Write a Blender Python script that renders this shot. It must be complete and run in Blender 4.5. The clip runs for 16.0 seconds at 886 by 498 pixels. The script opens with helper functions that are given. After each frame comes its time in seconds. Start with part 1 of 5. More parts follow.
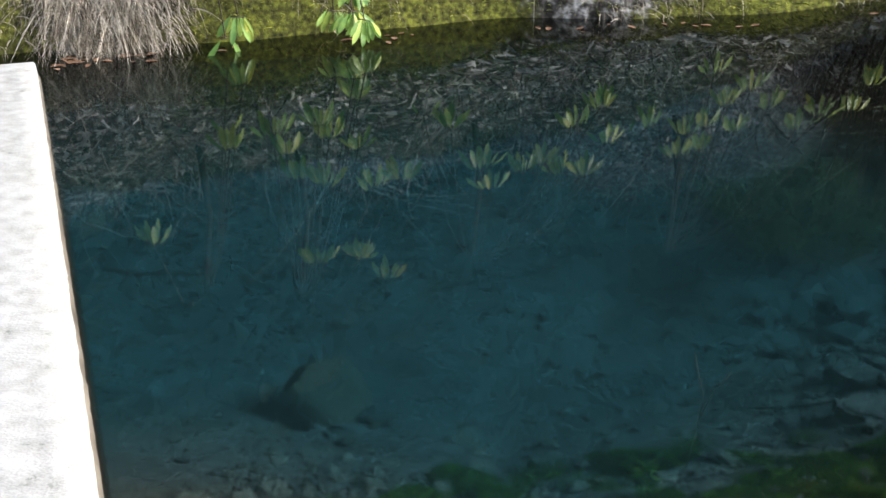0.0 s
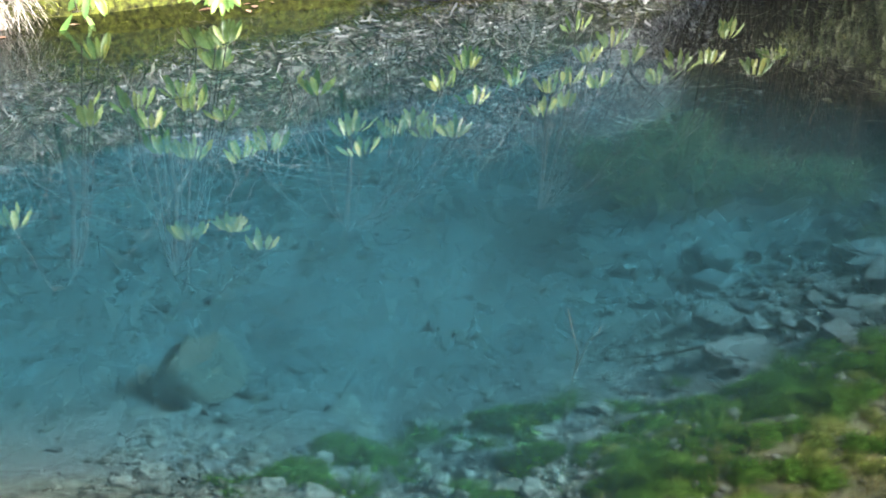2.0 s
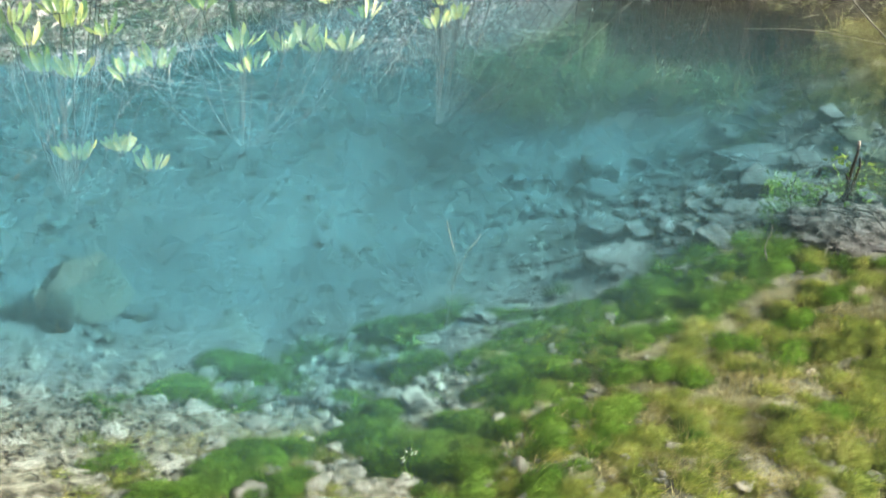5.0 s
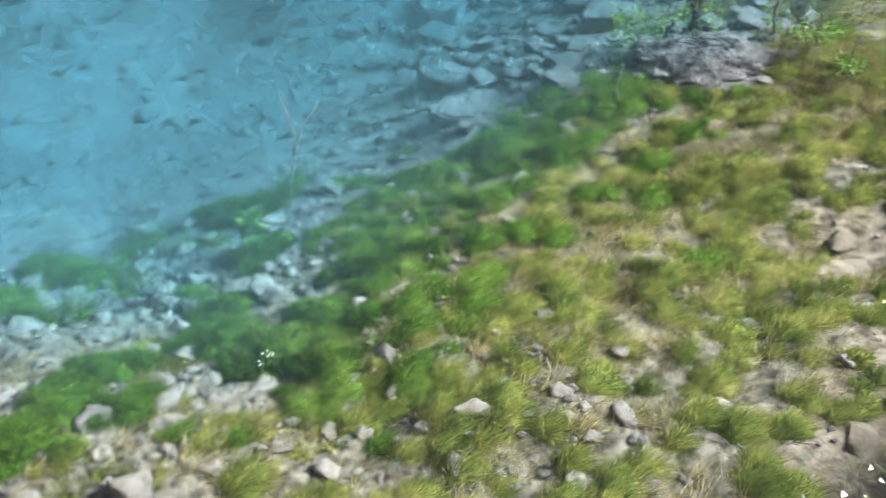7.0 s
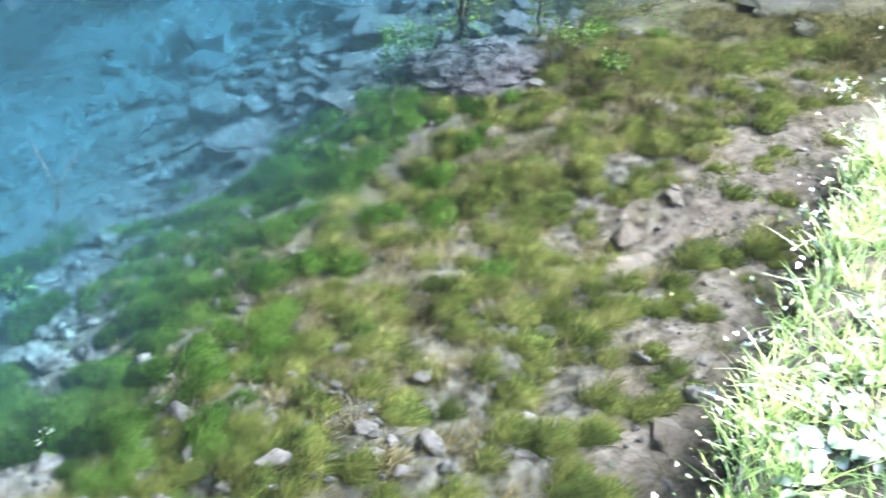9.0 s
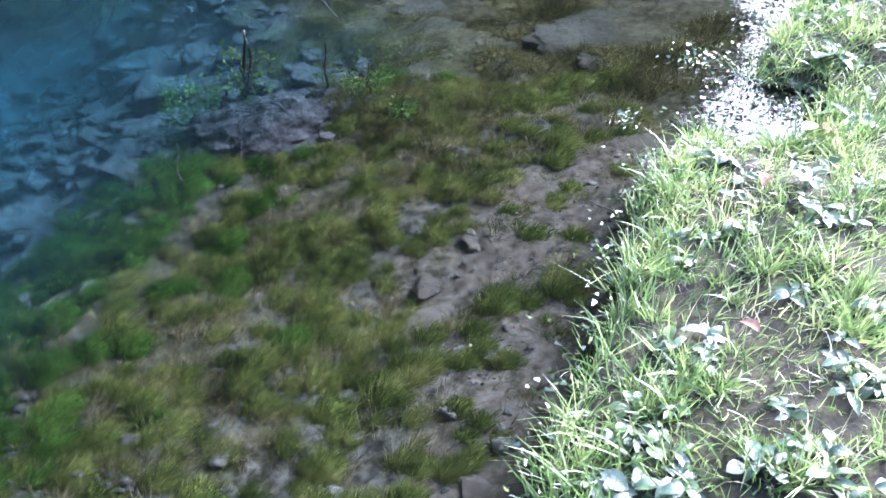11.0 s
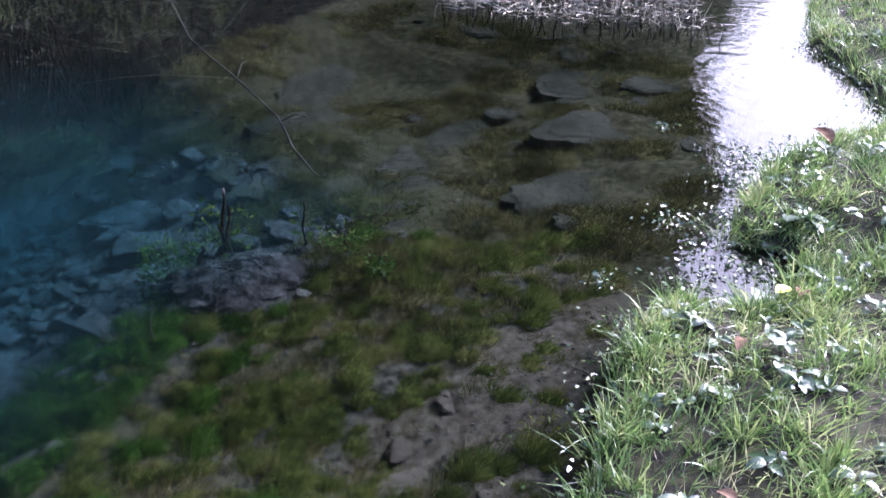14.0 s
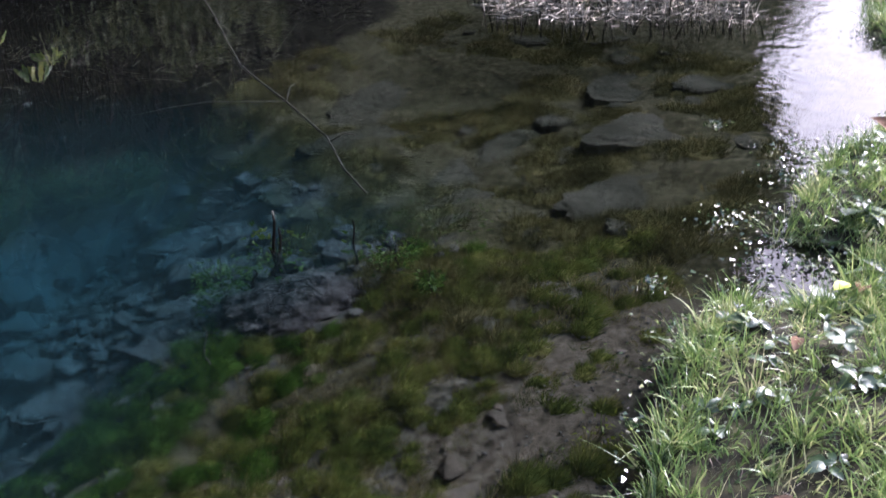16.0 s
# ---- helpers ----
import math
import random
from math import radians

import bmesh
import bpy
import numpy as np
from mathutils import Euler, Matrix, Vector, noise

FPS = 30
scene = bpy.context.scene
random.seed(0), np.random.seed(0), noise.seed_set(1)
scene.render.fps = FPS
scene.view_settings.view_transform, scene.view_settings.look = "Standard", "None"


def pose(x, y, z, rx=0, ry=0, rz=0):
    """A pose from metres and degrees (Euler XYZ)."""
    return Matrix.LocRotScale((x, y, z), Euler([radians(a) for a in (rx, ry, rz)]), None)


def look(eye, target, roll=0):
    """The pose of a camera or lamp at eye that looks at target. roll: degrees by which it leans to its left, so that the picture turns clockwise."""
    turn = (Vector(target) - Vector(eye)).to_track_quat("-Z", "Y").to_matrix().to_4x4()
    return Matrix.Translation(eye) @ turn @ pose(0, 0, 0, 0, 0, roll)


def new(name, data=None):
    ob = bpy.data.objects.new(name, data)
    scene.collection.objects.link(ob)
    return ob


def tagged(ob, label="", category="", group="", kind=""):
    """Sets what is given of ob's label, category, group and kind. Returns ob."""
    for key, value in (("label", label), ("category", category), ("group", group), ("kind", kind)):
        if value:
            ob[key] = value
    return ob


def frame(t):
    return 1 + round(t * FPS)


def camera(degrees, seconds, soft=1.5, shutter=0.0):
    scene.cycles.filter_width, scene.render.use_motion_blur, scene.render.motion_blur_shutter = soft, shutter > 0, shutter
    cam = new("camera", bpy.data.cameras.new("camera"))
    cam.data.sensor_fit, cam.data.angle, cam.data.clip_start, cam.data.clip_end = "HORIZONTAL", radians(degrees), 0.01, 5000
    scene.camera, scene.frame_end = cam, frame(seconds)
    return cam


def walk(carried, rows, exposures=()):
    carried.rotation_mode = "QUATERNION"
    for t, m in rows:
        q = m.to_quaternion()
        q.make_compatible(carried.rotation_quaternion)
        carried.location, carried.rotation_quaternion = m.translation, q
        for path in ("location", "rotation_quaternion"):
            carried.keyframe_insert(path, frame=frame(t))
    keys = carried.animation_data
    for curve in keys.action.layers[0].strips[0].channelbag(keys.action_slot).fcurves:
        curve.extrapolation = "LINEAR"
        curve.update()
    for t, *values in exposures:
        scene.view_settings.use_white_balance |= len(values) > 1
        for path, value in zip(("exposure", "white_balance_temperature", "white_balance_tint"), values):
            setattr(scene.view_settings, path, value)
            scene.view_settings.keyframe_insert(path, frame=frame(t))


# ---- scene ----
cam = camera(43.39, 16.0, soft=1.5, shutter=0.5)


def aim(x, y, z, yaw, pitch, roll):
    """Camera pose from compass turn, tilt and lean in degrees."""
    return pose(x, y, z, 0, 0, yaw) @ pose(0, 0, 0, 90 + pitch) @ pose(0, 0, 0, 0, 0, roll)


PATH = [
    (0.0, aim(-0.149, -0.143, 1.659, 0.01, -24.70, 0.52)),
    (0.5, aim(-0.142, -0.141, 1.653, -1.33, -25.07, 0.22)),
    (1.0, aim(-0.141, -0.139, 1.658, -2.99, -25.59, 0.30)),
    (1.5, aim(-0.140, -0.131, 1.652, -5.03, -25.91, 0.55)),
    (2.0, aim(-0.131, -0.135, 1.651, -6.99, -26.34, 0.54)),
    (2.5, aim(-0.122, -0.136, 1.646, -8.79, -26.88, 0.55)),
    (3.0, aim(-0.104, -0.136, 1.632, -10.79, -27.83, 0.58)),
    (5.5, aim(0.003, -0.166, 1.642, -12.58, -32.88, 1.92)),
    (6.0, aim(0.032, -0.118, 1.632, -12.41, -36.40, 0.56)),
    (6.5, aim(0.020, -0.002, 1.606, -17.08, -38.21, 1.22)),
    (7.0, aim(0.026, 0.083, 1.584, -22.28, -38.57, 1.80)),
    (7.5, aim(0.019, 0.139, 1.565, -25.85, -38.38, 2.63)),
    (8.0, aim(0.047, 0.143, 1.575, -26.16, -38.05, 3.69)),
    (8.5, aim(0.093, 0.147, 1.558, -29.04, -37.49, 1.94)),
    (9.0, aim(0.117, 0.150, 1.561, -34.71, -37.55, 2.76)),
    (9.5, aim(0.132, 0.141, 1.560, -39.31, -37.00, 3.63)),
    (12.0, aim(0.309, 0.177, 1.546, -45.67, -32.57, 2.81)),
    (12.5, aim(0.286, 0.139, 1.567, -45.91, -30.88, 3.00)),
    (13.0, aim(0.300, 0.160, 1.562, -46.31, -30.09, 3.39)),
    (13.5, aim(0.298, 0.171, 1.573, -45.90, -28.97, 3.66)),
    (14.0, aim(0.290, 0.171, 1.572, -45.48, -27.31, 4.02)),
    (14.5, aim(0.270, 0.193, 1.571, -45.55, -26.18, 4.40)),
    (15.0, aim(0.258, 0.206, 1.563, -44.41, -25.34, 4.20)),
    (15.5, aim(0.271, 0.202, 1.554, -43.64, -25.24, 3.10)),
    (16.0, aim(0.357, 0.140, 1.568, -41.31, -26.83, -0.68)),
]
EXPOSURES = [(0.0, 1.75, 5550, 7), (0.5, 1.92, 5550, 7), (1.0, 2.42, 5600, 7), (1.5, 3.20, 5560, 6), (2.0, 3.76, 5650, 8), (2.5, 4.26, 5800, 11), (3.0, 4.52, 5900, 13),
             (5.5, 4.72, 6500, 10), (6.0, 4.74, 6100, 15), (7.0, 4.74, 5650, 20), (8.0, 4.82, 5800, 20), (8.5, 4.88, 5750, 22), (9.0, 4.82, 5100, 24), (9.5, 4.6, 4750, 26),
             (12.0, 3.02, 4650, 30), (12.5, 2.95, 4650, 31), (14.0, 2.36, 4800, 31), (15.0, 2.30, 4950, 30), (16.0, 2.08, 5100, 28)]
walk(cam, PATH, EXPOSURES)

# ---- light ----
SUN_EL, SUN_AZ = 34.0, 94.0     # degrees above the horizon, clockwise from +y
world = bpy.data.worlds.new("sky")
scene.world = world
world.use_nodes = True
wn, wl = world.node_tree.nodes, world.node_tree.links
wn.clear()
sky = wn.new("ShaderNodeTexSky")
sky.sky_type, sky.sun_disc = "NISHITA", False
sky.sun_elevation, sky.sun_rotation = radians(SUN_EL), radians(SUN_AZ)
sky.dust_density, sky.ozone_density = 10.0, 0.4
bg = wn.new("ShaderNodeBackground")
bg.inputs["Strength"].default_value = 0.15
wo = wn.new("ShaderNodeOutputWorld")
wl.new(sky.outputs["Color"], bg.inputs["Color"])
wl.new(bg.outputs["Background"], wo.inputs["Surface"])
sun_data = bpy.data.lights.new("sun", "SUN")
sun_data.energy, sun_data.angle, sun_data.color = 1.8, radians(20), (1.0, 0.95, 0.87)
sun = new("sun", sun_data)
_e, _a = radians(SUN_EL), radians(SUN_AZ)
sun.matrix_world = look((20 * math.sin(_a) * math.cos(_e), 20 * math.cos(_a) * math.cos(_e), 20 * math.sin(_e)), (0, 0, 0))


# ---- materials ----
def material(name, colours, scale=8.0, rough=0.8, bump=0.3, fine=60.0, spec=0.3, island=0.0, translucent=0.0, rnd=0.0, bump_dist=0.01):
    """Two scales of noise over a colour ramp; island / rnd shift the value per blade or per object."""
    m = bpy.data.materials.new(name)
    m.use_nodes = True
    n, l = m.node_tree.nodes, m.node_tree.links
    n.clear()
    out, bsdf = n.new("ShaderNodeOutputMaterial"), n.new("ShaderNodeBsdfPrincipled")
    geo = n.new("ShaderNodeNewGeometry")
    big, small = n.new("ShaderNodeTexNoise"), n.new("ShaderNodeTexNoise")
    big.inputs["Scale"].default_value, big.inputs["Detail"].default_value = scale, 6
    small.inputs["Scale"].default_value, small.inputs["Detail"].default_value = fine, 4
    l.new(geo.outputs["Position"], big.inputs["Vector"])
    l.new(geo.outputs["Position"], small.inputs["Vector"])
    mix = n.new("ShaderNodeMath")
    mix.operation = "MULTIPLY_ADD"
    mix.inputs[1].default_value = 0.35
    l.new(small.outputs["Fac"], mix.inputs[0])
    half = n.new("ShaderNodeMath")
    half.operation = "MULTIPLY_ADD"
    half.inputs[1].default_value, half.inputs[2].default_value = 1.3, -0.32
    l.new(big.outputs["Fac"], half.inputs[0])
    l.new(half.outputs[0], mix.inputs[2])
    value = mix.outputs[0]
    for amount, kind in ((island, "island"), (rnd, "object")):
        if amount:
            src = geo.outputs["Random Per Island"] if kind == "island" else n.new("ShaderNodeObjectInfo").outputs["Random"]
            add = n.new("ShaderNodeMath")
            add.operation = "MULTIPLY_ADD"
            add.inputs[1].default_value = amount
            sub = n.new("ShaderNodeMath")
            sub.operation = "SUBTRACT"
            sub.inputs[1].default_value = 0.5
            l.new(src, sub.inputs[0])
            l.new(sub.outputs[0], add.inputs[0])
            l.new(value, add.inputs[2])
            value = add.outputs[0]
    ramp = n.new("ShaderNodeValToRGB")
    els = ramp.color_ramp.elements
    while len(els) < len(colours):
        els.new(0.5)
    for el, (p, c) in zip(els, colours):
        el.position, el.color = p, (*c, 1)
    l.new(value, ramp.inputs["Fac"])
    l.new(ramp.outputs["Color"], bsdf.inputs["Base Color"])
    bsdf.inputs["Roughness"].default_value = rough
    bsdf.inputs["Specular IOR Level"].default_value = spec
    if bump:
        b = n.new("ShaderNodeBump")
        b.inputs["Strength"].default_value, b.inputs["Distance"].default_value = bump, bump_dist
        l.new(mix.outputs[0], b.inputs["Height"])
        l.new(b.outputs["Normal"], bsdf.inputs["Normal"])
    surface = bsdf.outputs["BSDF"]
    if translucent:
        tr, ms = n.new("ShaderNodeBsdfTranslucent"), n.new("ShaderNodeMixShader")
        l.new(ramp.outputs["Color"], tr.inputs["Color"])
        ms.inputs["Fac"].default_value = translucent
        l.new(surface, ms.inputs[1])
        l.new(tr.outputs["BSDF"], ms.inputs[2])
        surface = ms.outputs[0]
    l.new(surface, out.inputs["Surface"])
    return m


def shade_sided(m, colours, low=0.55, high=0.85):
    """Silt-pale upward faces over sides painted dark, as shade falls on a stone."""
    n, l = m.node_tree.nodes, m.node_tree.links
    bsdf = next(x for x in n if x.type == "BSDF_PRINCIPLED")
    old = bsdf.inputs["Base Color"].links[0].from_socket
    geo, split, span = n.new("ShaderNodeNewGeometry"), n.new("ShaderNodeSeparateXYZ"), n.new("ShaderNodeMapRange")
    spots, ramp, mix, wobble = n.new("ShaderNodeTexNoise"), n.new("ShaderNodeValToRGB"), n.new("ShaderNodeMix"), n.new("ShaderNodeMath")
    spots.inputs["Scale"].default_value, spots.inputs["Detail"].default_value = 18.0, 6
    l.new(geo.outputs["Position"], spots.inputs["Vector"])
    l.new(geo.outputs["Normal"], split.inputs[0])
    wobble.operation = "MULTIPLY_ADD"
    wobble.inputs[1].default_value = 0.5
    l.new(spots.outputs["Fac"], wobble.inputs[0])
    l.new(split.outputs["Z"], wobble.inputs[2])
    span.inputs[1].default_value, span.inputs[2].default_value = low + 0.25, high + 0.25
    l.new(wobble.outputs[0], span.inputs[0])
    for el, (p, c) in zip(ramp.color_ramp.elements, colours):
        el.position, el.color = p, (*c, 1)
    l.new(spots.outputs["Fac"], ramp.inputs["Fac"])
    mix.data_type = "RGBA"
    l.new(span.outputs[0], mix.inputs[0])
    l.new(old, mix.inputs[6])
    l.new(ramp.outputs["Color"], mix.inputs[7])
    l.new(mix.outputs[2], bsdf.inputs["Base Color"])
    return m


BANKMOSS = material("bank_moss", [(0.25, (0.02, 0.021, 0.005)), (0.5, (0.115, 0.128, 0.014)), (0.75, (0.27, 0.28, 0.03))], 6.0, 0.95, 0.8, 70, island=0.3)
CONCRETE = material("weathered_concrete", [(0.16, (0.11, 0.107, 0.098)), (0.30, (0.215, 0.212, 0.20)), (0.8, (0.30, 0.298, 0.287))], 14.0, 0.9, 0.8, 130)
STONE = shade_sided(material("grey_stone", [(0.2, (0.018, 0.018, 0.016)), (0.5, (0.04, 0.038, 0.034)), (0.8, (0.08, 0.076, 0.068))], 7.0, 0.85, 0.6, 60, rnd=0.3), [(0.35, (0.105, 0.103, 0.096)), (0.65, (0.205, 0.202, 0.19))])
PEBBLE = material("mixed_pebbles", [(0.15, (0.09, 0.086, 0.07)), (0.45, (0.155, 0.15, 0.124)), (0.7, (0.215, 0.208, 0.175)), (0.95, (0.31, 0.30, 0.26))], 10.0, 0.9, 0.6, 120, island=0.6)
SLABSTONE = material("mossy_slab_stone", [(0.26, (0.050, 0.053, 0.026)), (0.42, (0.092, 0.09, 0.054)), (0.58, (0.14, 0.134, 0.088)), (0.85, (0.18, 0.172, 0.122))], 5.0, 0.9, 1.0, 35, rnd=0.25, bump_dist=0.02)
PALESTONE = material("pale_limestone", [(0.2, (0.155, 0.141, 0.113)), (0.5, (0.25, 0.23, 0.19)), (0.8, (0.35, 0.325, 0.275))], 14.0, 0.9, 0.7, 70, rnd=0.4)
MUDSTONE = material("mud_coated_stone", [(0.2, (0.145, 0.115, 0.078)), (0.5, (0.23, 0.19, 0.135)), (0.8, (0.33, 0.28, 0.21))], 9.0, 0.9, 0.7, 70, rnd=0.3)
BOULDER = material("silted_boulder", [(0.3, (0.10, 0.078, 0.054)), (0.5, (0.17, 0.138, 0.10)), (0.75, (0.24, 0.20, 0.15))], 5.0, 0.9, 0.6, 50)
ALGAE = material("dark_green_algae", [(0.2, (0.056, 0.115, 0.014)), (0.5, (0.106, 0.20, 0.024)), (0.8, (0.18, 0.27, 0.045))], 5.0, 0.95, 0.0, 30, 0.05, island=0.12, translucent=0.3)
MOSS = material("olive_water_moss", [(0.15, (0.066, 0.092, 0.020)), (0.42, (0.152, 0.196, 0.038)), (0.62, (0.265, 0.295, 0.062)), (0.85, (0.42, 0.40, 0.14))], 9.0, 0.95, 0.0, 30, 0.05, island=0.3, translucent=0.35)
DEADMOSS = material("withered_water_moss", [(0.2, (0.17, 0.15, 0.055)), (0.5, (0.33, 0.285, 0.12)), (0.8, (0.52, 0.45, 0.25))], 9.0, 0.95, 0.0, 40, 0.05, island=0.6, translucent=0.25)
OUTMOSS = material("brown_outlet_moss", [(0.2, (0.085, 0.085, 0.03)), (0.5, (0.185, 0.175, 0.06)), (0.8, (0.31, 0.28, 0.12))], 5.0, 0.95, 0.0, 30, 0.05, island=0.25, translucent=0.2)
REED = material("dead_reed", [(0.2, (0.045, 0.038, 0.022)), (0.5, (0.115, 0.095, 0.062)), (0.8, (0.22, 0.19, 0.13))], 6.0, 0.85, 0.0, 60, 0.15, island=0.7)
WEED = material("brown_pond_weed", [(0.2, (0.10, 0.10, 0.045)), (0.5, (0.235, 0.235, 0.095)), (0.8, (0.46, 0.44, 0.22))], 8.0, 0.9, 0.0, 40, 0.1, island=0.8, translucent=0.25)
FLOATLEAF = material("floating_leaflet", [(0.2, (0.03, 0.055, 0.015)), (0.5, (0.07, 0.10, 0.03)), (0.8, (0.15, 0.15, 0.07))], 20.0, 0.15, 0.0, 80, 0.8, island=0.6)
GRASS = material("bank_grass", [(0.15, (0.038, 0.070, 0.016)), (0.45, (0.112, 0.178, 0.042)), (0.7, (0.22, 0.27, 0.08)), (0.95, (0.39, 0.37, 0.19))], 3.0, 0.35, 0.0, 40, 0.5, island=0.6, translucent=0.42)
TUFTGRASS = material("tuft_grass", [(0.15, (0.047, 0.084, 0.018)), (0.45, (0.122, 0.19, 0.044)), (0.75, (0.24, 0.285, 0.088)), (0.95, (0.41, 0.38, 0.21))], 4.0, 0.33, 0.0, 40, 0.5, island=0.6, translucent=0.42)
BROADLEAF = material("bank_broad_leaf", [(0.2, (0.022, 0.040, 0.018)), (0.5, (0.042, 0.072, 0.030)), (0.8, (0.085, 0.125, 0.050))], 20.0, 0.36, 0.25, 120, 0.5, translucent=0.2, rnd=0.6)
MATREED = material("bleached_reed_litter", [(0.2, (0.05, 0.042, 0.026)), (0.5, (0.13, 0.11, 0.075)), (0.8, (0.30, 0.27, 0.20))], 6.0, 0.7, 0.0, 60, 0.2, island=0.9)
BUSHLEAF = material("olive_bush_leaf", [(0.2, (0.05, 0.062, 0.02)), (0.5, (0.13, 0.15, 0.05)), (0.8, (0.27, 0.28, 0.12))], 6.0, 0.5, 0.0, 60, 0.4, island=0.8, translucent=0.3)
SHRUBLEAF = material("shrub_leaf", [(0.15, (0.09, 0.175, 0.036)), (0.45, (0.20, 0.32, 0.065)), (0.7, (0.36, 0.45, 0.09)), (0.95, (0.58, 0.56, 0.11))], 6.0, 0.35, 0.1, 80, 0.5, translucent=0.4, rnd=0.7)
KERBFACE = material("brown_kerb_face", [(0.2, (0.035, 0.028, 0.02)), (0.5, (0.075, 0.062, 0.046)), (0.8, (0.12, 0.104, 0.082))], 6.0, 0.85, 0.4, 70)
TWIG = material("grey_brushwood", [(0.2, (0.05, 0.045, 0.04)), (0.5, (0.17, 0.16, 0.15)), (0.8, (0.40, 0.39, 0.37))], 4.0, 0.9, 0.0, 60, 0.2, island=0.8)
SUNKENBRUSH = material("waterlogged_brushwood", [(0.2, (0.010, 0.009, 0.007)), (0.5, (0.03, 0.028, 0.02)), (0.8, (0.30, 0.29, 0.20))], 5.0, 0.9, 0.0, 60, 0.1, island=0.9)
PALELITTER = material("bleached_leaf_litter", [(0.2, (0.09, 0.085, 0.08)), (0.5, (0.32, 0.31, 0.30)), (0.8, (0.62, 0.61, 0.59))], 4.0, 0.85, 0.0, 60, 0.2, island=0.9)
STRAW = material("dry_straw", [(0.2, (0.05, 0.039, 0.026)), (0.5, (0.19, 0.16, 0.12)), (0.8, (0.42, 0.38, 0.31))], 10.0, 0.8, 0.0, 60, 0.2, island=0.9, translucent=0.2)
BARK = material("grey_bark", [(0.2, (0.07, 0.055, 0.04)), (0.5, (0.16, 0.13, 0.10)), (0.8, (0.28, 0.25, 0.21))], 20.0, 0.9, 0.6, 120)
DARKSTEM = material("dark_wet_stem", [(0.2, (0.015, 0.01, 0.008)), (0.5, (0.03, 0.022, 0.016)), (0.8, (0.06, 0.045, 0.03))], 30.0, 0.7, 0.3, 150)
PALEWOOD = material("bleached_wood", [(0.2, (0.13, 0.115, 0.09)), (0.5, (0.23, 0.21, 0.175)), (0.8, (0.33, 0.31, 0.27))], 20.0, 0.8, 0.4, 150)
DEADLEAF = material("dead_leaf", [(0.2, (0.05, 0.028, 0.016)), (0.5, (0.10, 0.056, 0.032)), (0.8, (0.17, 0.11, 0.07))], 30.0, 0.95, 0.3, 150, 0.1, rnd=0.4)
SUNKEN = material("waterlogged_leaf", [(0.2, (0.027, 0.022, 0.016)), (0.6, (0.072, 0.058, 0.040)), (0.9, (0.198, 0.162, 0.108))], 10.0, 0.9, 0.0, 80, island=0.6)
YELLOWLEAF = material("yellow_leaf", [(0.2, (0.24, 0.32, 0.03)), (0.5, (0.38, 0.46, 0.05)), (0.8, (0.48, 0.50, 0.08))], 30.0, 0.4, 0.1, 150, translucent=0.3, rnd=0.3)
CRESS = material("cress_leaf", [(0.2, (0.07, 0.16, 0.025)), (0.5, (0.15, 0.28, 0.045)), (0.8, (0.28, 0.38, 0.09))], 12.0, 0.5, 0.0, 80, 0.4, island=0.6, translucent=0.35)
PETAL = material("pale_petal", [(0.2, (0.6, 0.62, 0.5)), (0.8, (0.8, 0.8, 0.72))], 12.0, 0.6, 0.0, 80)
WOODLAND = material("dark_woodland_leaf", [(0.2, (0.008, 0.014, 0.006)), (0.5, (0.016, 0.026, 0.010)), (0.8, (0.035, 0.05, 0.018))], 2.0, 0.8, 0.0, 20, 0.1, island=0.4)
ROOT = material("grey_root_mat", [(0.25, (0.045, 0.038, 0.035)), (0.5, (0.155, 0.138, 0.127)), (0.75, (0.30, 0.278, 0.258))], 14.0, 0.9, 1.0, 60, bump_dist=0.03)


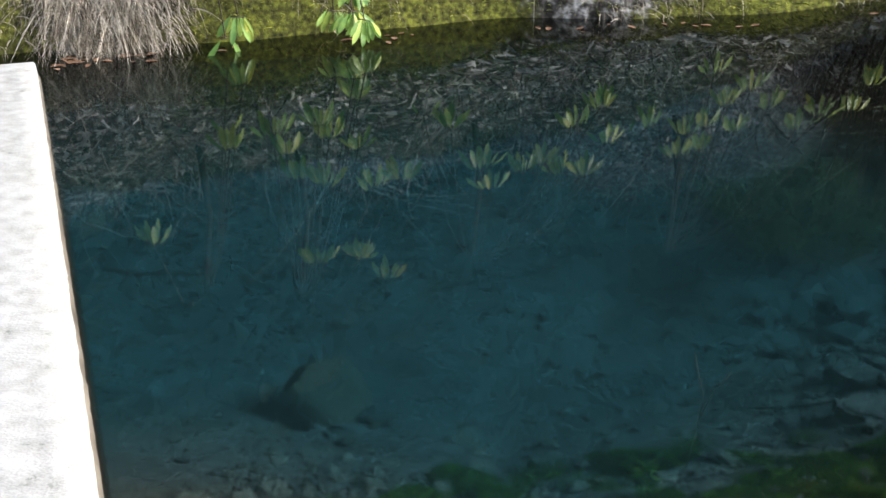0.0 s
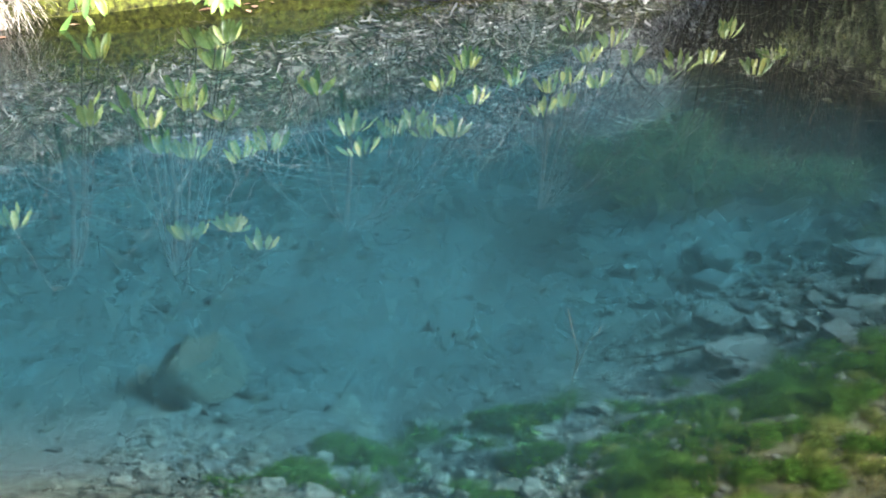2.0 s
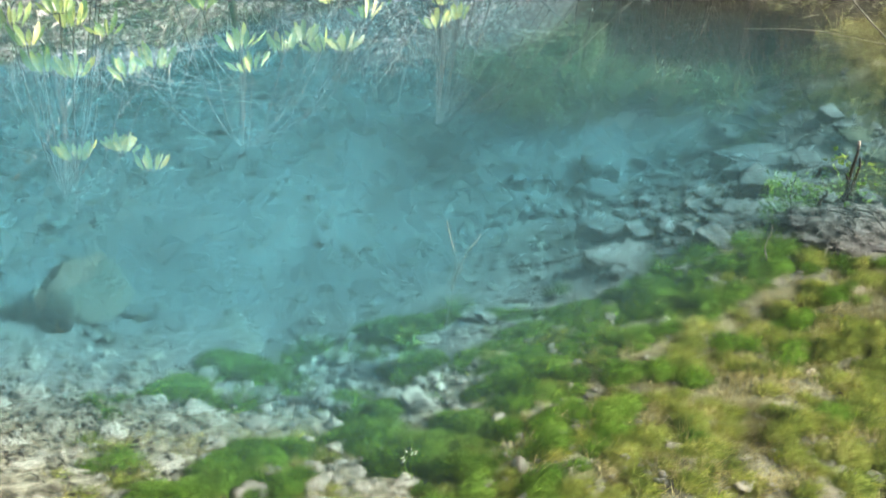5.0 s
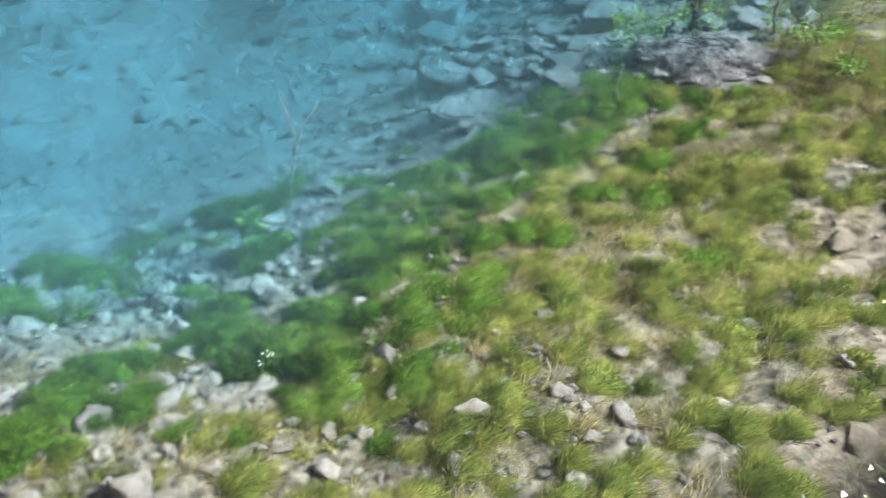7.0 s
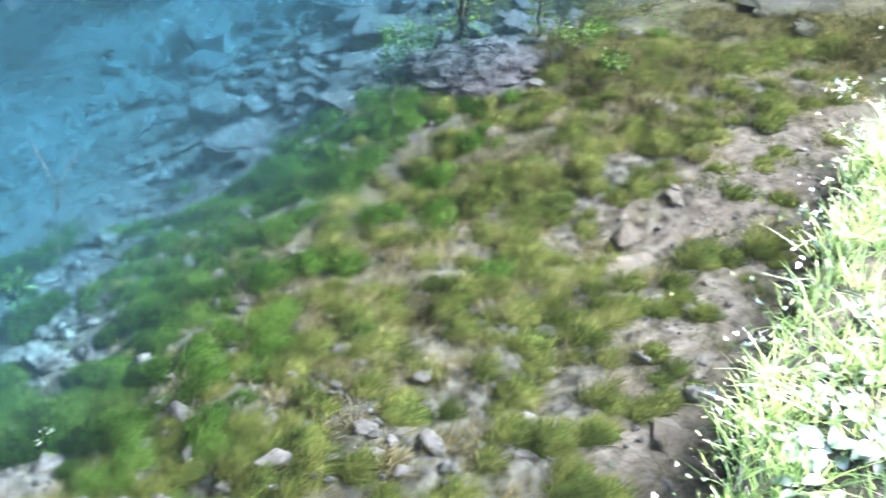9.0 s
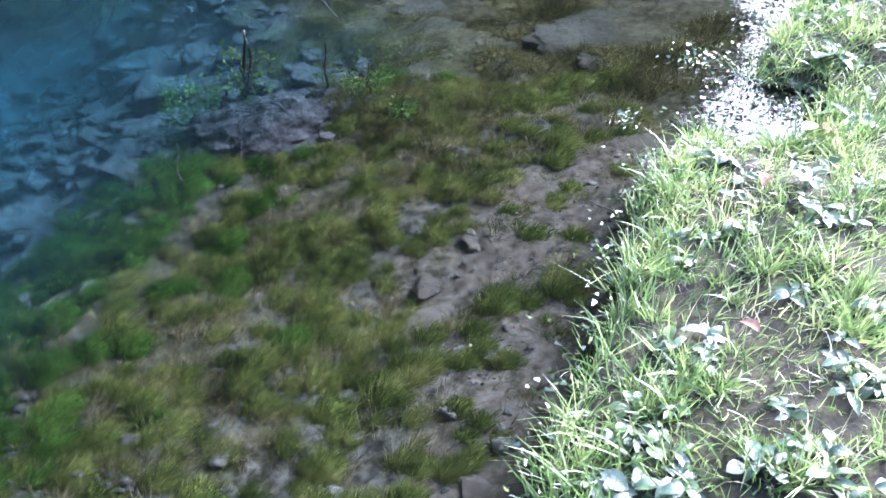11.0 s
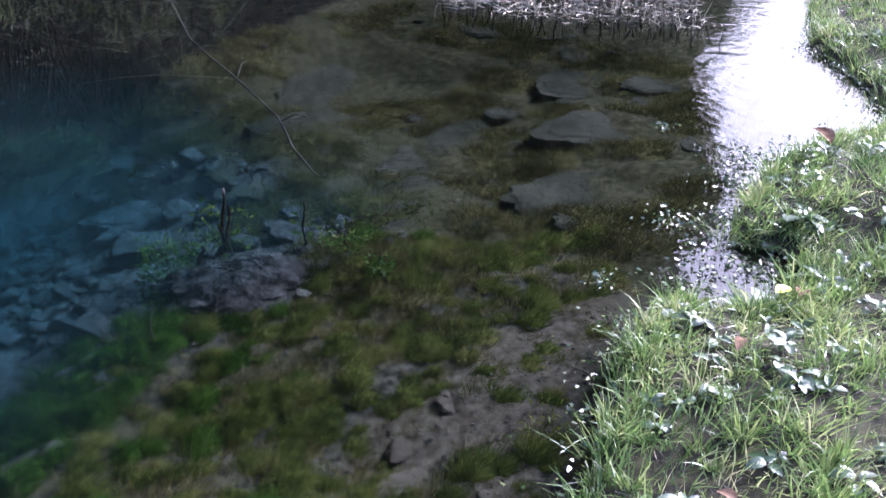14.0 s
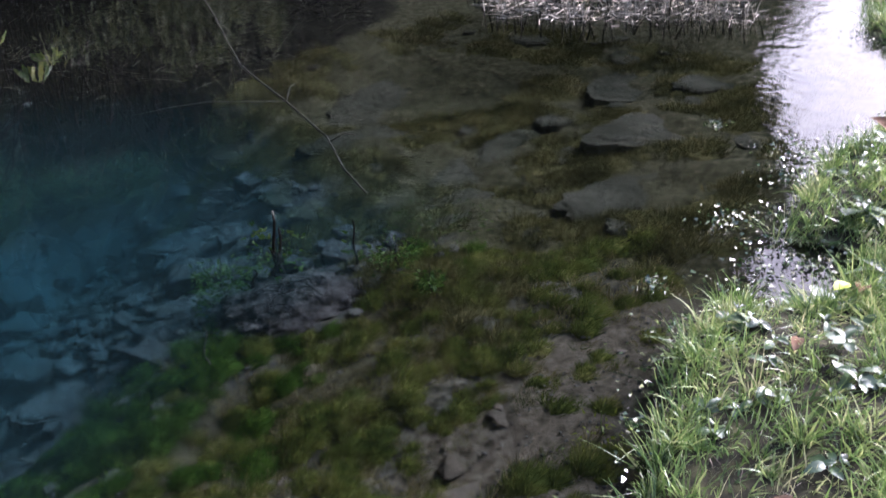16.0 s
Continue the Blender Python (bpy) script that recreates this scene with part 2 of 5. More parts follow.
def water_material():
    m = bpy.data.materials.new("shade_tinted_water")
    m.use_nodes = True
    n, l = m.node_tree.nodes, m.node_tree.links
    n.clear()
    out, mix = n.new("ShaderNodeOutputMaterial"), n.new("ShaderNodeMixShader")
    clear, gloss, fres = n.new("ShaderNodeBsdfTransparent"), n.new("ShaderNodeBsdfGlossy"), n.new("ShaderNodeFresnel")
    # dark tint stands in for shade on the bed below
    clear.inputs["Color"].default_value = (0.178, 0.198, 0.198, 1)
    gloss.inputs["Roughness"].default_value = 0.003
    fres.inputs["IOR"].default_value = 1.33
    geo, noise_a, bump = n.new("ShaderNodeNewGeometry"), n.new("ShaderNodeTexNoise"), n.new("ShaderNodeBump")
    noise_a.inputs["Scale"].default_value, noise_a.inputs["Detail"].default_value = 9.0, 4
    l.new(geo.outputs["Position"], noise_a.inputs["Vector"])
    split, flow, amount = n.new("ShaderNodeSeparateXYZ"), n.new("ShaderNodeMapRange"), n.new("ShaderNodeMath")
    l.new(geo.outputs["Position"], split.inputs[0])
    l.new(split.outputs["X"], flow.inputs[0])
    flow.inputs[1].default_value, flow.inputs[2].default_value = 2.2, 4.6     # the outlet's current ruffles the surface
    flow.inputs[3].default_value, flow.inputs[4].default_value = 0.05, 1.0
    amount.operation = "MULTIPLY"
    l.new(noise_a.outputs["Fac"], amount.inputs[0])
    l.new(flow.outputs[0], amount.inputs[1])
    bump.inputs["Strength"].default_value, bump.inputs["Distance"].default_value = 0.5, 0.007
    l.new(amount.outputs[0], bump.inputs["Height"])
    for node in (gloss, fres):
        l.new(bump.outputs["Normal"], node.inputs["Normal"])
    l.new(fres.outputs["Fac"], mix.inputs["Fac"])
    haze, body = n.new("ShaderNodeBsdfDiffuse"), n.new("ShaderNodeMixShader")     # faint silt haze painted on the surface, lifts the darks below
    haze.inputs["Color"].default_value = (0.70, 0.80, 0.74, 1)
    body.inputs["Fac"].default_value = 0.0005
    l.new(clear.outputs["BSDF"], body.inputs[1])
    l.new(haze.outputs["BSDF"], body.inputs[2])
    l.new(body.outputs[0], mix.inputs[1])
    l.new(gloss.outputs["BSDF"], mix.inputs[2])
    l.new(mix.outputs[0], out.inputs["Surface"])
    return m


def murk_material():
    """Added sheet in place of deep water's colour: takes out red light and scatters a little blue, as far as water lies
    below it.
    """
    m = bpy.data.materials.new("blue_tint_sheet")
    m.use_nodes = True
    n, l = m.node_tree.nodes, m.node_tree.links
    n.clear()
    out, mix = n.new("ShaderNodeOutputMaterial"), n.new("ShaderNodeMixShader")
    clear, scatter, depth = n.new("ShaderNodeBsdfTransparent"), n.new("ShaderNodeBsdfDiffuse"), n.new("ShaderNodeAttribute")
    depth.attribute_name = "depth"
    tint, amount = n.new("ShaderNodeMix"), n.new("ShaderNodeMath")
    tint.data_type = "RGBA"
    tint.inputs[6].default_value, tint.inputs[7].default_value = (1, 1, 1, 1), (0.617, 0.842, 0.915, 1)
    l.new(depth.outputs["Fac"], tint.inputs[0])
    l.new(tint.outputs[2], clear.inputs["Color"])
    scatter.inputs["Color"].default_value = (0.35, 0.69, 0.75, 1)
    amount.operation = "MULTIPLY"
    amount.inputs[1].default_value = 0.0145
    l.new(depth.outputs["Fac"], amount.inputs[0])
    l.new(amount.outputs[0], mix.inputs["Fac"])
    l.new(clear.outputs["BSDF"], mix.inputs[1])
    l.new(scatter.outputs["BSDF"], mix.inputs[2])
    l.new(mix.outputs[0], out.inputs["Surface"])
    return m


def bed_material():
    """Silt, mud, moss, bare earth, leaf litter and painted thicket shade, in the shares stored on the mesh."""
    m = bpy.data.materials.new("earth")
    m.use_nodes = True
    n, l = m.node_tree.nodes, m.node_tree.links
    n.clear()
    out, bsdf, geo = n.new("ShaderNodeOutputMaterial"), n.new("ShaderNodeBsdfPrincipled"), n.new("ShaderNodeNewGeometry")
    bsdf.inputs["Roughness"].default_value, bsdf.inputs["Specular IOR Level"].default_value = 0.95, 0.15

    def wave(scale, detail):
        t = n.new("ShaderNodeTexNoise")
        t.inputs["Scale"].default_value, t.inputs["Detail"].default_value = scale, detail
        l.new(geo.outputs["Position"], t.inputs["Vector"])
        return t.outputs["Fac"]

    def ramp(src, stops):
        r = n.new("ShaderNodeValToRGB")
        while len(r.color_ramp.elements) < len(stops):
            r.color_ramp.elements.new(0.5)
        for el, (p, c) in zip(r.color_ramp.elements, stops):
            el.position, el.color = p, (*c, 1)
        l.new(src, r.inputs["Fac"])
        return r.outputs["Color"]

    def blend(fac, a, b):
        x = n.new("ShaderNodeMix")
        x.data_type = "RGBA"
        l.new(fac, x.inputs[0])
        l.new(a, x.inputs[6])
        l.new(b, x.inputs[7])
        return x.outputs[2]

    def share(name, noise_src):
        a, s, c = n.new("ShaderNodeAttribute"), n.new("ShaderNodeMath"), n.new("ShaderNodeMapRange")
        a.attribute_name = name
        s.operation = "ADD"
        l.new(a.outputs["Fac"], s.inputs[0])
        l.new(noise_src, s.inputs[1])
        l.new(s.outputs[0], c.inputs[0])
        c.inputs[1].default_value, c.inputs[2].default_value = 0.85, 1.15
        return c.outputs[0]

    mid, fine, grit = wave(5, 8), wave(28, 6), wave(110, 3)
    silt = ramp(mid, [(0.34, (0.105, 0.102, 0.094)), (0.5, (0.18, 0.177, 0.165)), (0.66, (0.25, 0.247, 0.232))])
    gravel = ramp(fine, [(0.36, (0.07, 0.062, 0.043)), (0.47, (0.175, 0.16, 0.118)), (0.64, (0.31, 0.287, 0.223))])
    stain = ramp(fine, [(0.36, (0.035, 0.033, 0.027)), (0.44, (0.20, 0.197, 0.18)), (0.6, (0.33, 0.326, 0.306))])
    mud = ramp(fine, [(0.32, (0.108, 0.087, 0.057)), (0.46, (0.22, 0.182, 0.127)), (0.56, (0.29, 0.245, 0.178)), (0.7, (0.38, 0.33, 0.25))])
    moss = ramp(fine, [(0.3, (0.066, 0.062, 0.028)), (0.5, (0.138, 0.128, 0.06)), (0.7, (0.25, 0.225, 0.135))])
    soil_shade = ramp(fine, [(0.3, (0.010, 0.009, 0.006)), (0.5, (0.024, 0.022, 0.011)), (0.7, (0.05, 0.05, 0.02))])
    bankmoss = ramp(fine, [(0.3, (0.013, 0.012, 0.005)), (0.5, (0.06, 0.062, 0.012)), (0.7, (0.14, 0.15, 0.022))])
    streaks = wave(16, 8)
    litter = ramp(streaks, [(0.42, (0.016, 0.014, 0.012)), (0.54, (0.06, 0.055, 0.05)), (0.63, (0.20, 0.193, 0.184)), (0.74, (0.42, 0.41, 0.40))])
    half = n.new("ShaderNodeValue")
    half.outputs[0].default_value = 0.3
    colour = blend(share("gravel", mid), blend(half.outputs[0], silt, stain), gravel)
    colour = blend(share("mud", mid), colour, mud)
    colour = blend(share("moss", fine), colour, moss)
    colour = blend(share("soil_shade", mid), colour, soil_shade)
    colour = blend(share("bankmoss", mid), colour, bankmoss)
    colour = blend(share("litter", mid), colour, litter)
    l.new(colour, bsdf.inputs["Base Color"])
    add, bump = n.new("ShaderNodeMath"), n.new("ShaderNodeBump")
    add.operation = "ADD"
    l.new(fine, add.inputs[0])
    l.new(grit, add.inputs[1])
    l.new(add.outputs[0], bump.inputs["Height"])
    bump.inputs["Strength"].default_value, bump.inputs["Distance"].default_value = 0.5, 0.008
    l.new(bump.outputs["Normal"], bsdf.inputs["Normal"])
    l.new(bsdf.outputs["BSDF"], out.inputs["Surface"])
    return m


BED = bed_material()
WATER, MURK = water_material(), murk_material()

# ---- the lie of the land ----
SHORE = [(-1.1, 0.93), (-0.3, 0.6), (0.64, 0.55), (1.14, 0.78), (1.52, 1.08), (1.88, 1.24), (2.2, 1.43), (2.46, 1.60), (2.70, 1.66),
         (2.77, 1.57), (2.88, 1.45), (3.1, 1.47), (3.30, 1.55), (3.32, 1.66), (3.25, 1.77), (3.40, 1.86), (3.85, 2.0), (4.22, 2.03), (4.74, 1.93),
         (5.19, 2.33), (5.54, 2.79), (6.44, 3.29), (9.04, 4.23), (14.04, 5.93)]
WALL_A, WALL_DIR = (-2.35, 6.0), (0.945, 0.327)     # waterline of the far bank
KERB_A, KERB_DIR = (-0.92, 1.90), (-0.351, 0.936)   # top edge of the concrete kerb


def sstep(a, b, v):
    u = np.clip((v - a) / (b - a), 0, 1)
    return u * u * (3 - 2 * u)


def shore_dist(x, y):
    """Metres from the grass shore, positive over the water."""
    best, under = np.full(np.shape(x), 1e9), np.zeros(np.shape(x), dtype=int)
    line = [(-60.0, 1.5)] + SHORE + [(60.0, 22.0)]
    for (ax, ay), (bx, by) in zip(line[:-1], line[1:]):
        dx, dy = bx - ax, by - ay
        u = np.clip(((x - ax) * dx + (y - ay) * dy) / (dx * dx + dy * dy), 0, 1)
        best = np.minimum(best, np.hypot(x - ax - u * dx, y - ay - u * dy))
        if dx:
            over = ((x >= min(ax, bx)) & (x < max(ax, bx))) & (y > ay + (x - ax) * dy / dx)
            under = under + over
    return np.where(under % 2 == 1, best, -best)


def bend(x):
    """Metres by which the far bank swells towards the pond."""
    return 0.28 * sstep(-0.2, 1.4, x) * (1 - 0.4 * sstep(2.0, 4.0, x)) * sstep(8.0, 5.0, x)


def wall_dist(x, y):
    """Metres in front of the far bank's foot; negative behind it."""
    wob = 0.05 * np.sin(2.1 * x + 0.7) + 0.03 * np.sin(5.3 * x) - bend(x)
    return (x - WALL_A[0]) * WALL_DIR[1] - (y - WALL_A[1]) * WALL_DIR[0] + wob


def weed_front(x):
    """Where the weed bed under the far bank begins, and where it ends."""
    return 4.75 + 1.3 * np.clip(1.15 - x, 0, 1)


def weed_back(x):
    return 5.6 - 0.75 * np.clip(x - 1.95, 0, 1.2)


def shaded_mud(x, y):
    """Share of dark leaf mud on the bed, painted in for the thicket's shade."""
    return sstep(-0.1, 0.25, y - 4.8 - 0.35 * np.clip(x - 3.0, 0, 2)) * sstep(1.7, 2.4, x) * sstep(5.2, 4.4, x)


def kerb_dist(x, y):
    """Metres to the pond side of the kerb's edge."""
    return (x - KERB_A[0]) * KERB_DIR[1] - (y - KERB_A[1]) * KERB_DIR[0]


def height(x, y):
    s, w, k = shore_dist(x, y), wall_dist(x, y), kerb_dist(x, y)
    lump = (0.5 * np.sin(3.1 * x + 1.3 * y) * np.sin(2.3 * y - 0.8 * x + 1) + 0.3 * np.sin(7.3 * x - 2.2 * y + 2) * np.sin(6.1 * y + 1.9 * x)
            + 0.15 * np.sin(15.1 * x + 9 * y) * np.sin(13.7 * y - 6 * x))
    bed = -0.05 - 0.155 * np.clip(s, 0, 1.5) - 0.05 * np.clip(s - 1.5, 0, 2)
    east = sstep(0.9, 1.9, x)
    deep = sstep(0.95 + 0.4 * east, 3.3 - 0.15 * east, s + 0.2 * lump) * sstep(3.0, 1.7, x - 0.12 * (y - 3))
    bed = bed - 0.50 * deep + 0.06 * lump * sstep(0, 0.5, s)
    bed = bed + np.maximum(0, -0.53 - bed) * sstep(-0.45, 0.15, y - weed_front(x)) * sstep(0.1, 2.1, x)     # weedy step under the far bank
    bed = bed + np.maximum(0, -0.25 - bed) * sstep(-0.1, 0.4, y - weed_back(x)) * sstep(1.0, 2.9, x)
    bed = np.minimum(bed, -0.02)
    bank = 0.05 + 0.10 * sstep(0, 0.5, -s) + 0.012 * np.clip(-s - 0.5, 0, 40) + 0.018 * lump
    z = np.where(s > 0, bed, bank)
    z = bed + (bank - bed) * sstep(0.06, -0.04, s)
    slope = 0.31 - 0.17 * sstep(-0.4, 0.9, x) * sstep(5.5, 3.5, x) + 0.75 * np.clip(-w - 0.25, 0, 1.6) + (0.3 + 0.6 * sstep(0, 2, x) * sstep(8.5, 6.5, x)) * np.clip(-w - 1.85, 0, 1.4) + 0.10 * np.sin(2.3 * x + 1.1 * y) * sstep(0.3, 1.2, -w) + 0.15 * np.clip(-w - 3.2, 0, 60) + 0.05 * lump
    z = z + (slope - z) * sstep(0.05, -0.22, w)
    left = 0.04 + 0.05 * lump * 0.4 + 0.01 * np.clip(-k - 0.4, 0, 40)
    z = np.where(w < 0.02, z, z + (left - z) * sstep(-0.1, -0.3, k))
    return z


# ---- mesh helpers ----
def quick_mesh(name, verts, quads, mats, index=None, smooth=True):
    """A mesh from vertex and quad arrays."""
    me = bpy.data.meshes.new(name)
    verts, quads = np.asarray(verts, dtype=np.float32), np.asarray(quads, dtype=np.int32)
    k = quads.shape[1]
    me.vertices.add(len(verts))
    me.vertices.foreach_set("co", verts.ravel())
    me.loops.add(quads.size)
    me.loops.foreach_set("vertex_index", quads.ravel())
    me.polygons.add(len(quads))
    me.polygons.foreach_set("loop_start", np.arange(0, quads.size, k, dtype=np.int32))
    for m in mats if isinstance(mats, (list, tuple)) else [mats]:
        me.materials.append(m)
    if index is not None:
        me.polygons.foreach_set("material_index", np.asarray(index, dtype=np.int32))
    me.polygons.foreach_set("use_smooth", np.full(len(quads), smooth))
    me.update(calc_edges=True)
    me.validate()
    return me


def part(name, me, parent, m=None, label=""):
    """One mesh object under a thing."""
    ob = new(name, me)
    ob.parent = parent
    if m is not None:
        ob.matrix_basis = m
    return tagged(ob, label)


def bm_mesh(name, bm, mat, smooth=True):
    me = bpy.data.meshes.new(name)
    for f in bm.faces:
        f.smooth = smooth
    bm.to_mesh(me)
    bm.free()
    me.materials.append(mat)
    return me


def unit(v):
    return v / np.maximum(np.linalg.norm(v, axis=-1, keepdims=True), 1e-9)


def blades(rng, base, grow, length, width, droop, segs=3, curl=None):
    """Tapered bent strips: arrays of vertices and quads."""
    k = len(base)
    rand = unit(rng.normal(size=(k, 3)))
    side = unit(np.cross(grow, rand))
    bend = curl if curl is not None else np.stack([rng.normal(size=k), rng.normal(size=k), np.full(k, -0.8)], 1)
    bend = unit(bend)
    t = np.linspace(0, 1, segs + 1)
    mid = base[:, None] + grow[:, None] * (length[:, None] * t)[..., None] + bend[:, None] * ((length * droop)[:, None] * t ** 2)[..., None]
    w = (width[:, None] * (1 - 0.85 * t ** 1.5))[..., None] * side[:, None] * 0.5
    v = np.stack([mid - w, mid + w], 2).reshape(-1, 3)
    q0 = (np.arange(k) * (segs + 1) * 2)[:, None] + (np.arange(segs) * 2)[None]
    q0 = q0.ravel()
    return v, np.stack([q0, q0 + 1, q0 + 3, q0 + 2], 1)


def tube(points, radii, sides=7):
    """A tapered tube along points: vertices and quads, with closed ends."""
    pts, radii = [Vector(p) for p in points], list(radii)
    first, last = (pts[0] - pts[1]).normalized(), (pts[-1] - pts[-2]).normalized()
    pts = [pts[0] + first * radii[0] * 0.5] + pts + [pts[-1] + last * radii[-1] * 0.5]
    radii = [radii[0] * 0.03] + radii + [radii[-1] * 0.03]
    vs, qs = [], []
    for i, p in enumerate(pts):
        d = (pts[min(i + 1, len(pts) - 1)] - pts[max(i - 1, 0)]).normalized()
        a = d.cross(Vector((0.31, 0.92, 0.23))).normalized()
        b = d.cross(a)
        for j in range(sides):
            ang = 2 * math.pi * j / sides
            vs.append(p + (a * math.cos(ang) + b * math.sin(ang)) * radii[i])
    for i in range(len(pts) - 1):
        for j in range(sides):
            k = (j + 1) % sides
            qs.append((i * sides + j, i * sides + k, (i + 1) * sides + k, (i + 1) * sides + j))
    return np.array([tuple(v) for v in vs]), np.array(qs)


def joined(pieces):
    vs, qs, n = [], [], 0
    for v, q in pieces:
        vs.append(v)
        qs.append(q + n)
        n += len(v)
    return np.concatenate(vs), np.concatenate(qs)


def rock_mesh(name, seed, mat, flat=0.6, rough=0.06, points=16, bevel=0.10):
    """An angular stone about one metre across, sitting on z = 0."""
    rng = random.Random(seed)
    bm = bmesh.new()
    for _ in range(points):
        v = Vector((rng.gauss(0, 1), rng.gauss(0, 1), rng.gauss(0, 1))).normalized() * rng.uniform(0.85, 1.1)
        bm.verts.new((v.x * 0.5, v.y * 0.5 * rng.uniform(0.75, 1), v.z * 0.5 * flat))
    hull = bmesh.ops.convex_hull(bm, input=bm.verts)
    bmesh.ops.delete(bm, geom=[g for g in hull["geom_interior"] if isinstance(g, bmesh.types.BMVert)], context="VERTS")
    bmesh.ops.dissolve_limit(bm, angle_limit=radians(14), verts=bm.verts, edges=bm.edges)
    bmesh.ops.bevel(bm, geom=list(bm.edges), offset=bevel * 0.5, segments=2, affect="EDGES", profile=0.6, clamp_overlap=True)
    bmesh.ops.triangulate(bm, faces=list(bm.faces))
    bmesh.ops.subdivide_edges(bm, edges=[e for e in bm.edges if e.calc_length() > 0.22], cuts=1)
    off = Vector((seed * 3.1, seed * 1.7, seed * 0.9))
    for v in bm.verts:
        v.co += v.co.normalized() * rough * (noise.noise(v.co * 4 + off) + 0.5 * noise.noise(v.co * 11 + off))
        v.co.z += 0.3 * flat
    bmesh.ops.triangulate(bm, faces=list(bm.faces))
    return bm_mesh(name, bm, mat)


def block_mesh(name, seed, mat, flat=0.5):
    """A squarish broken block about one metre across, sitting on z = 0."""
    rng = random.Random(seed)
    bm = bmesh.new()
    cut = rng.uniform(0.1, 0.4)
    for sx, sy in ((-1, -1), (1, -1), (1, 1), (-1, 1)):
        for sz in (0, 1):
            k = 0.5 - sz * rng.uniform(0.02, 0.12)
            bm.verts.new((sx * k * rng.uniform(0.7, 1.05) + 0.06 * sz * rng.uniform(-1, 1), sy * k * rng.uniform(0.6, 0.95), flat * (sz + rng.uniform(-0.14, 0.14) * sz) - 0.12 * (1 - sz)))
    bm.verts.new((0.5 * rng.uniform(0.8, 1.1), cut * rng.choice((-1, 1)), flat * 0.5))
    bm.verts.new((-0.5 * rng.uniform(0.8, 1.1), cut * rng.choice((-1, 1)), flat * 0.6))
    hull = bmesh.ops.convex_hull(bm, input=bm.verts)
    bmesh.ops.delete(bm, geom=[g for g in hull["geom_interior"] if isinstance(g, bmesh.types.BMVert)], context="VERTS")
    bmesh.ops.dissolve_limit(bm, angle_limit=radians(12), verts=bm.verts, edges=bm.edges)
    bmesh.ops.bevel(bm, geom=list(bm.edges), offset=0.03, segments=2, affect="EDGES", profile=0.6, clamp_overlap=True)
    bmesh.ops.triangulate(bm, faces=list(bm.faces))
    bmesh.ops.subdivide_edges(bm, edges=[e for e in bm.edges if e.calc_length() > 0.2], cuts=1)
    off = Vector((seed * 2.1, seed * 1.3, seed * 0.7))
    for v in bm.verts:
        v.co += 0.05 * (noise.noise_vector(v.co * 4 + off) + 0.5 * noise.noise_vector(v.co * 10 + off))
    bmesh.ops.triangulate(bm, faces=list(bm.faces))
    return bm_mesh(name, bm, mat)


def plate_mesh(name, seed, mat, thick=0.05):
    """A broken bedded slab about one metre long: worn layers stepping back from a ragged rim."""
    rng = random.Random(seed)
    n = 36
    corners = [rng.uniform(0, 6.283) for _ in range(5)]
    angle = [2 * math.pi * i / n for i in range(n)]
    reach = []
    for a in angle:
        r = min(1.0 / max(0.35, math.cos((a - c + math.pi) % (2 * math.pi) - math.pi)) for c in corners + [0.3, 2.2, 4.1])
        reach.append(min(r, 1.25) * 0.5)
    bm = bmesh.new()
    rings = []
    low = rng.uniform(0.78, 0.92)
    layers = [(-0.14, 1.04, 0), (0.42, 1.02, 0), (0.50, 0.97, 0), (0.54, low + 0.04, 1), (0.92, low, 1), (1.0, low - 0.05, 1), (1.05, 0.5, 1), (1.08, 0.2, 1)]
    for z, s, lay in layers:
        ring = []
        for a, r in zip(angle, reach):
            c = Vector((math.cos(a), math.sin(a), 0))
            w = r * (s + 0.07 * s * noise.noise(c * 1.6 + Vector((seed, lay * 3.0, 0))) + 0.12 * s * noise.noise(c * 4 + Vector((seed, lay * 7.0, 1))) + 0.05 * s * noise.noise(c * 13 + Vector((seed, lay, 4))))
            zz = z * thick if z > 0 else z
            ring.append(bm.verts.new((w * c.x, 0.66 * w * c.y, zz)))
        rings.append(ring)
    for a, b in zip(rings[:-1], rings[1:]):
        for i in range(n):
            bm.faces.new((a[i], a[(i + 1) % n], b[(i + 1) % n], b[i]))
    bm.faces.new(rings[-1])
    off = Vector((seed * 2.3, seed * 1.1, 0))
    for v in bm.verts:
        if v.co.z > 0:
            v.co.z += 0.018 * noise.noise(v.co * 2.5 + off) + 0.008 * noise.noise(v.co * 9 + off)
    bmesh.ops.triangulate(bm, faces=list(bm.faces))
    return bm_mesh(name, bm, mat, False)


def leaf_mesh(name, mat, length=1.0, width=0.34, bend=0.15, fold=0.08, widest=0.6):
    """A leaf along +x with a folded midrib, drooping to its tip."""
    n = 8
    vs, qs = [], []
    for i in range(n + 1):
        t = i / n
        w = width * 0.5 * (math.sin(math.pi * min(1, t ** (math.log(0.5) / math.log(widest)))) ** 0.75 + 0.02)
        z = -bend * t * t * length
        for s, up in ((-1, 1), (-0.5, 0.45), (0, 0), (0.5, 0.45), (1, 1)):
            vs.append((t * length, s * w, z + up * fold * w * 2))
    for i in range(n):
        for j in range(4):
            a = i * 5 + j
            qs.append((a, a + 1, a + 6, a + 5))
    return quick_mesh(name, vs, qs, mat)


def zrot(x, y, z, yaw, sx, sy=None, sz=None, tilt=0.0, lean=0.0):
    sy, sz = sx if sy is None else sy, sx if sz is None else sz
    return pose(x, y, z, tilt, lean, yaw) @ Matrix.Diagonal((sx, sy, sz, 1))


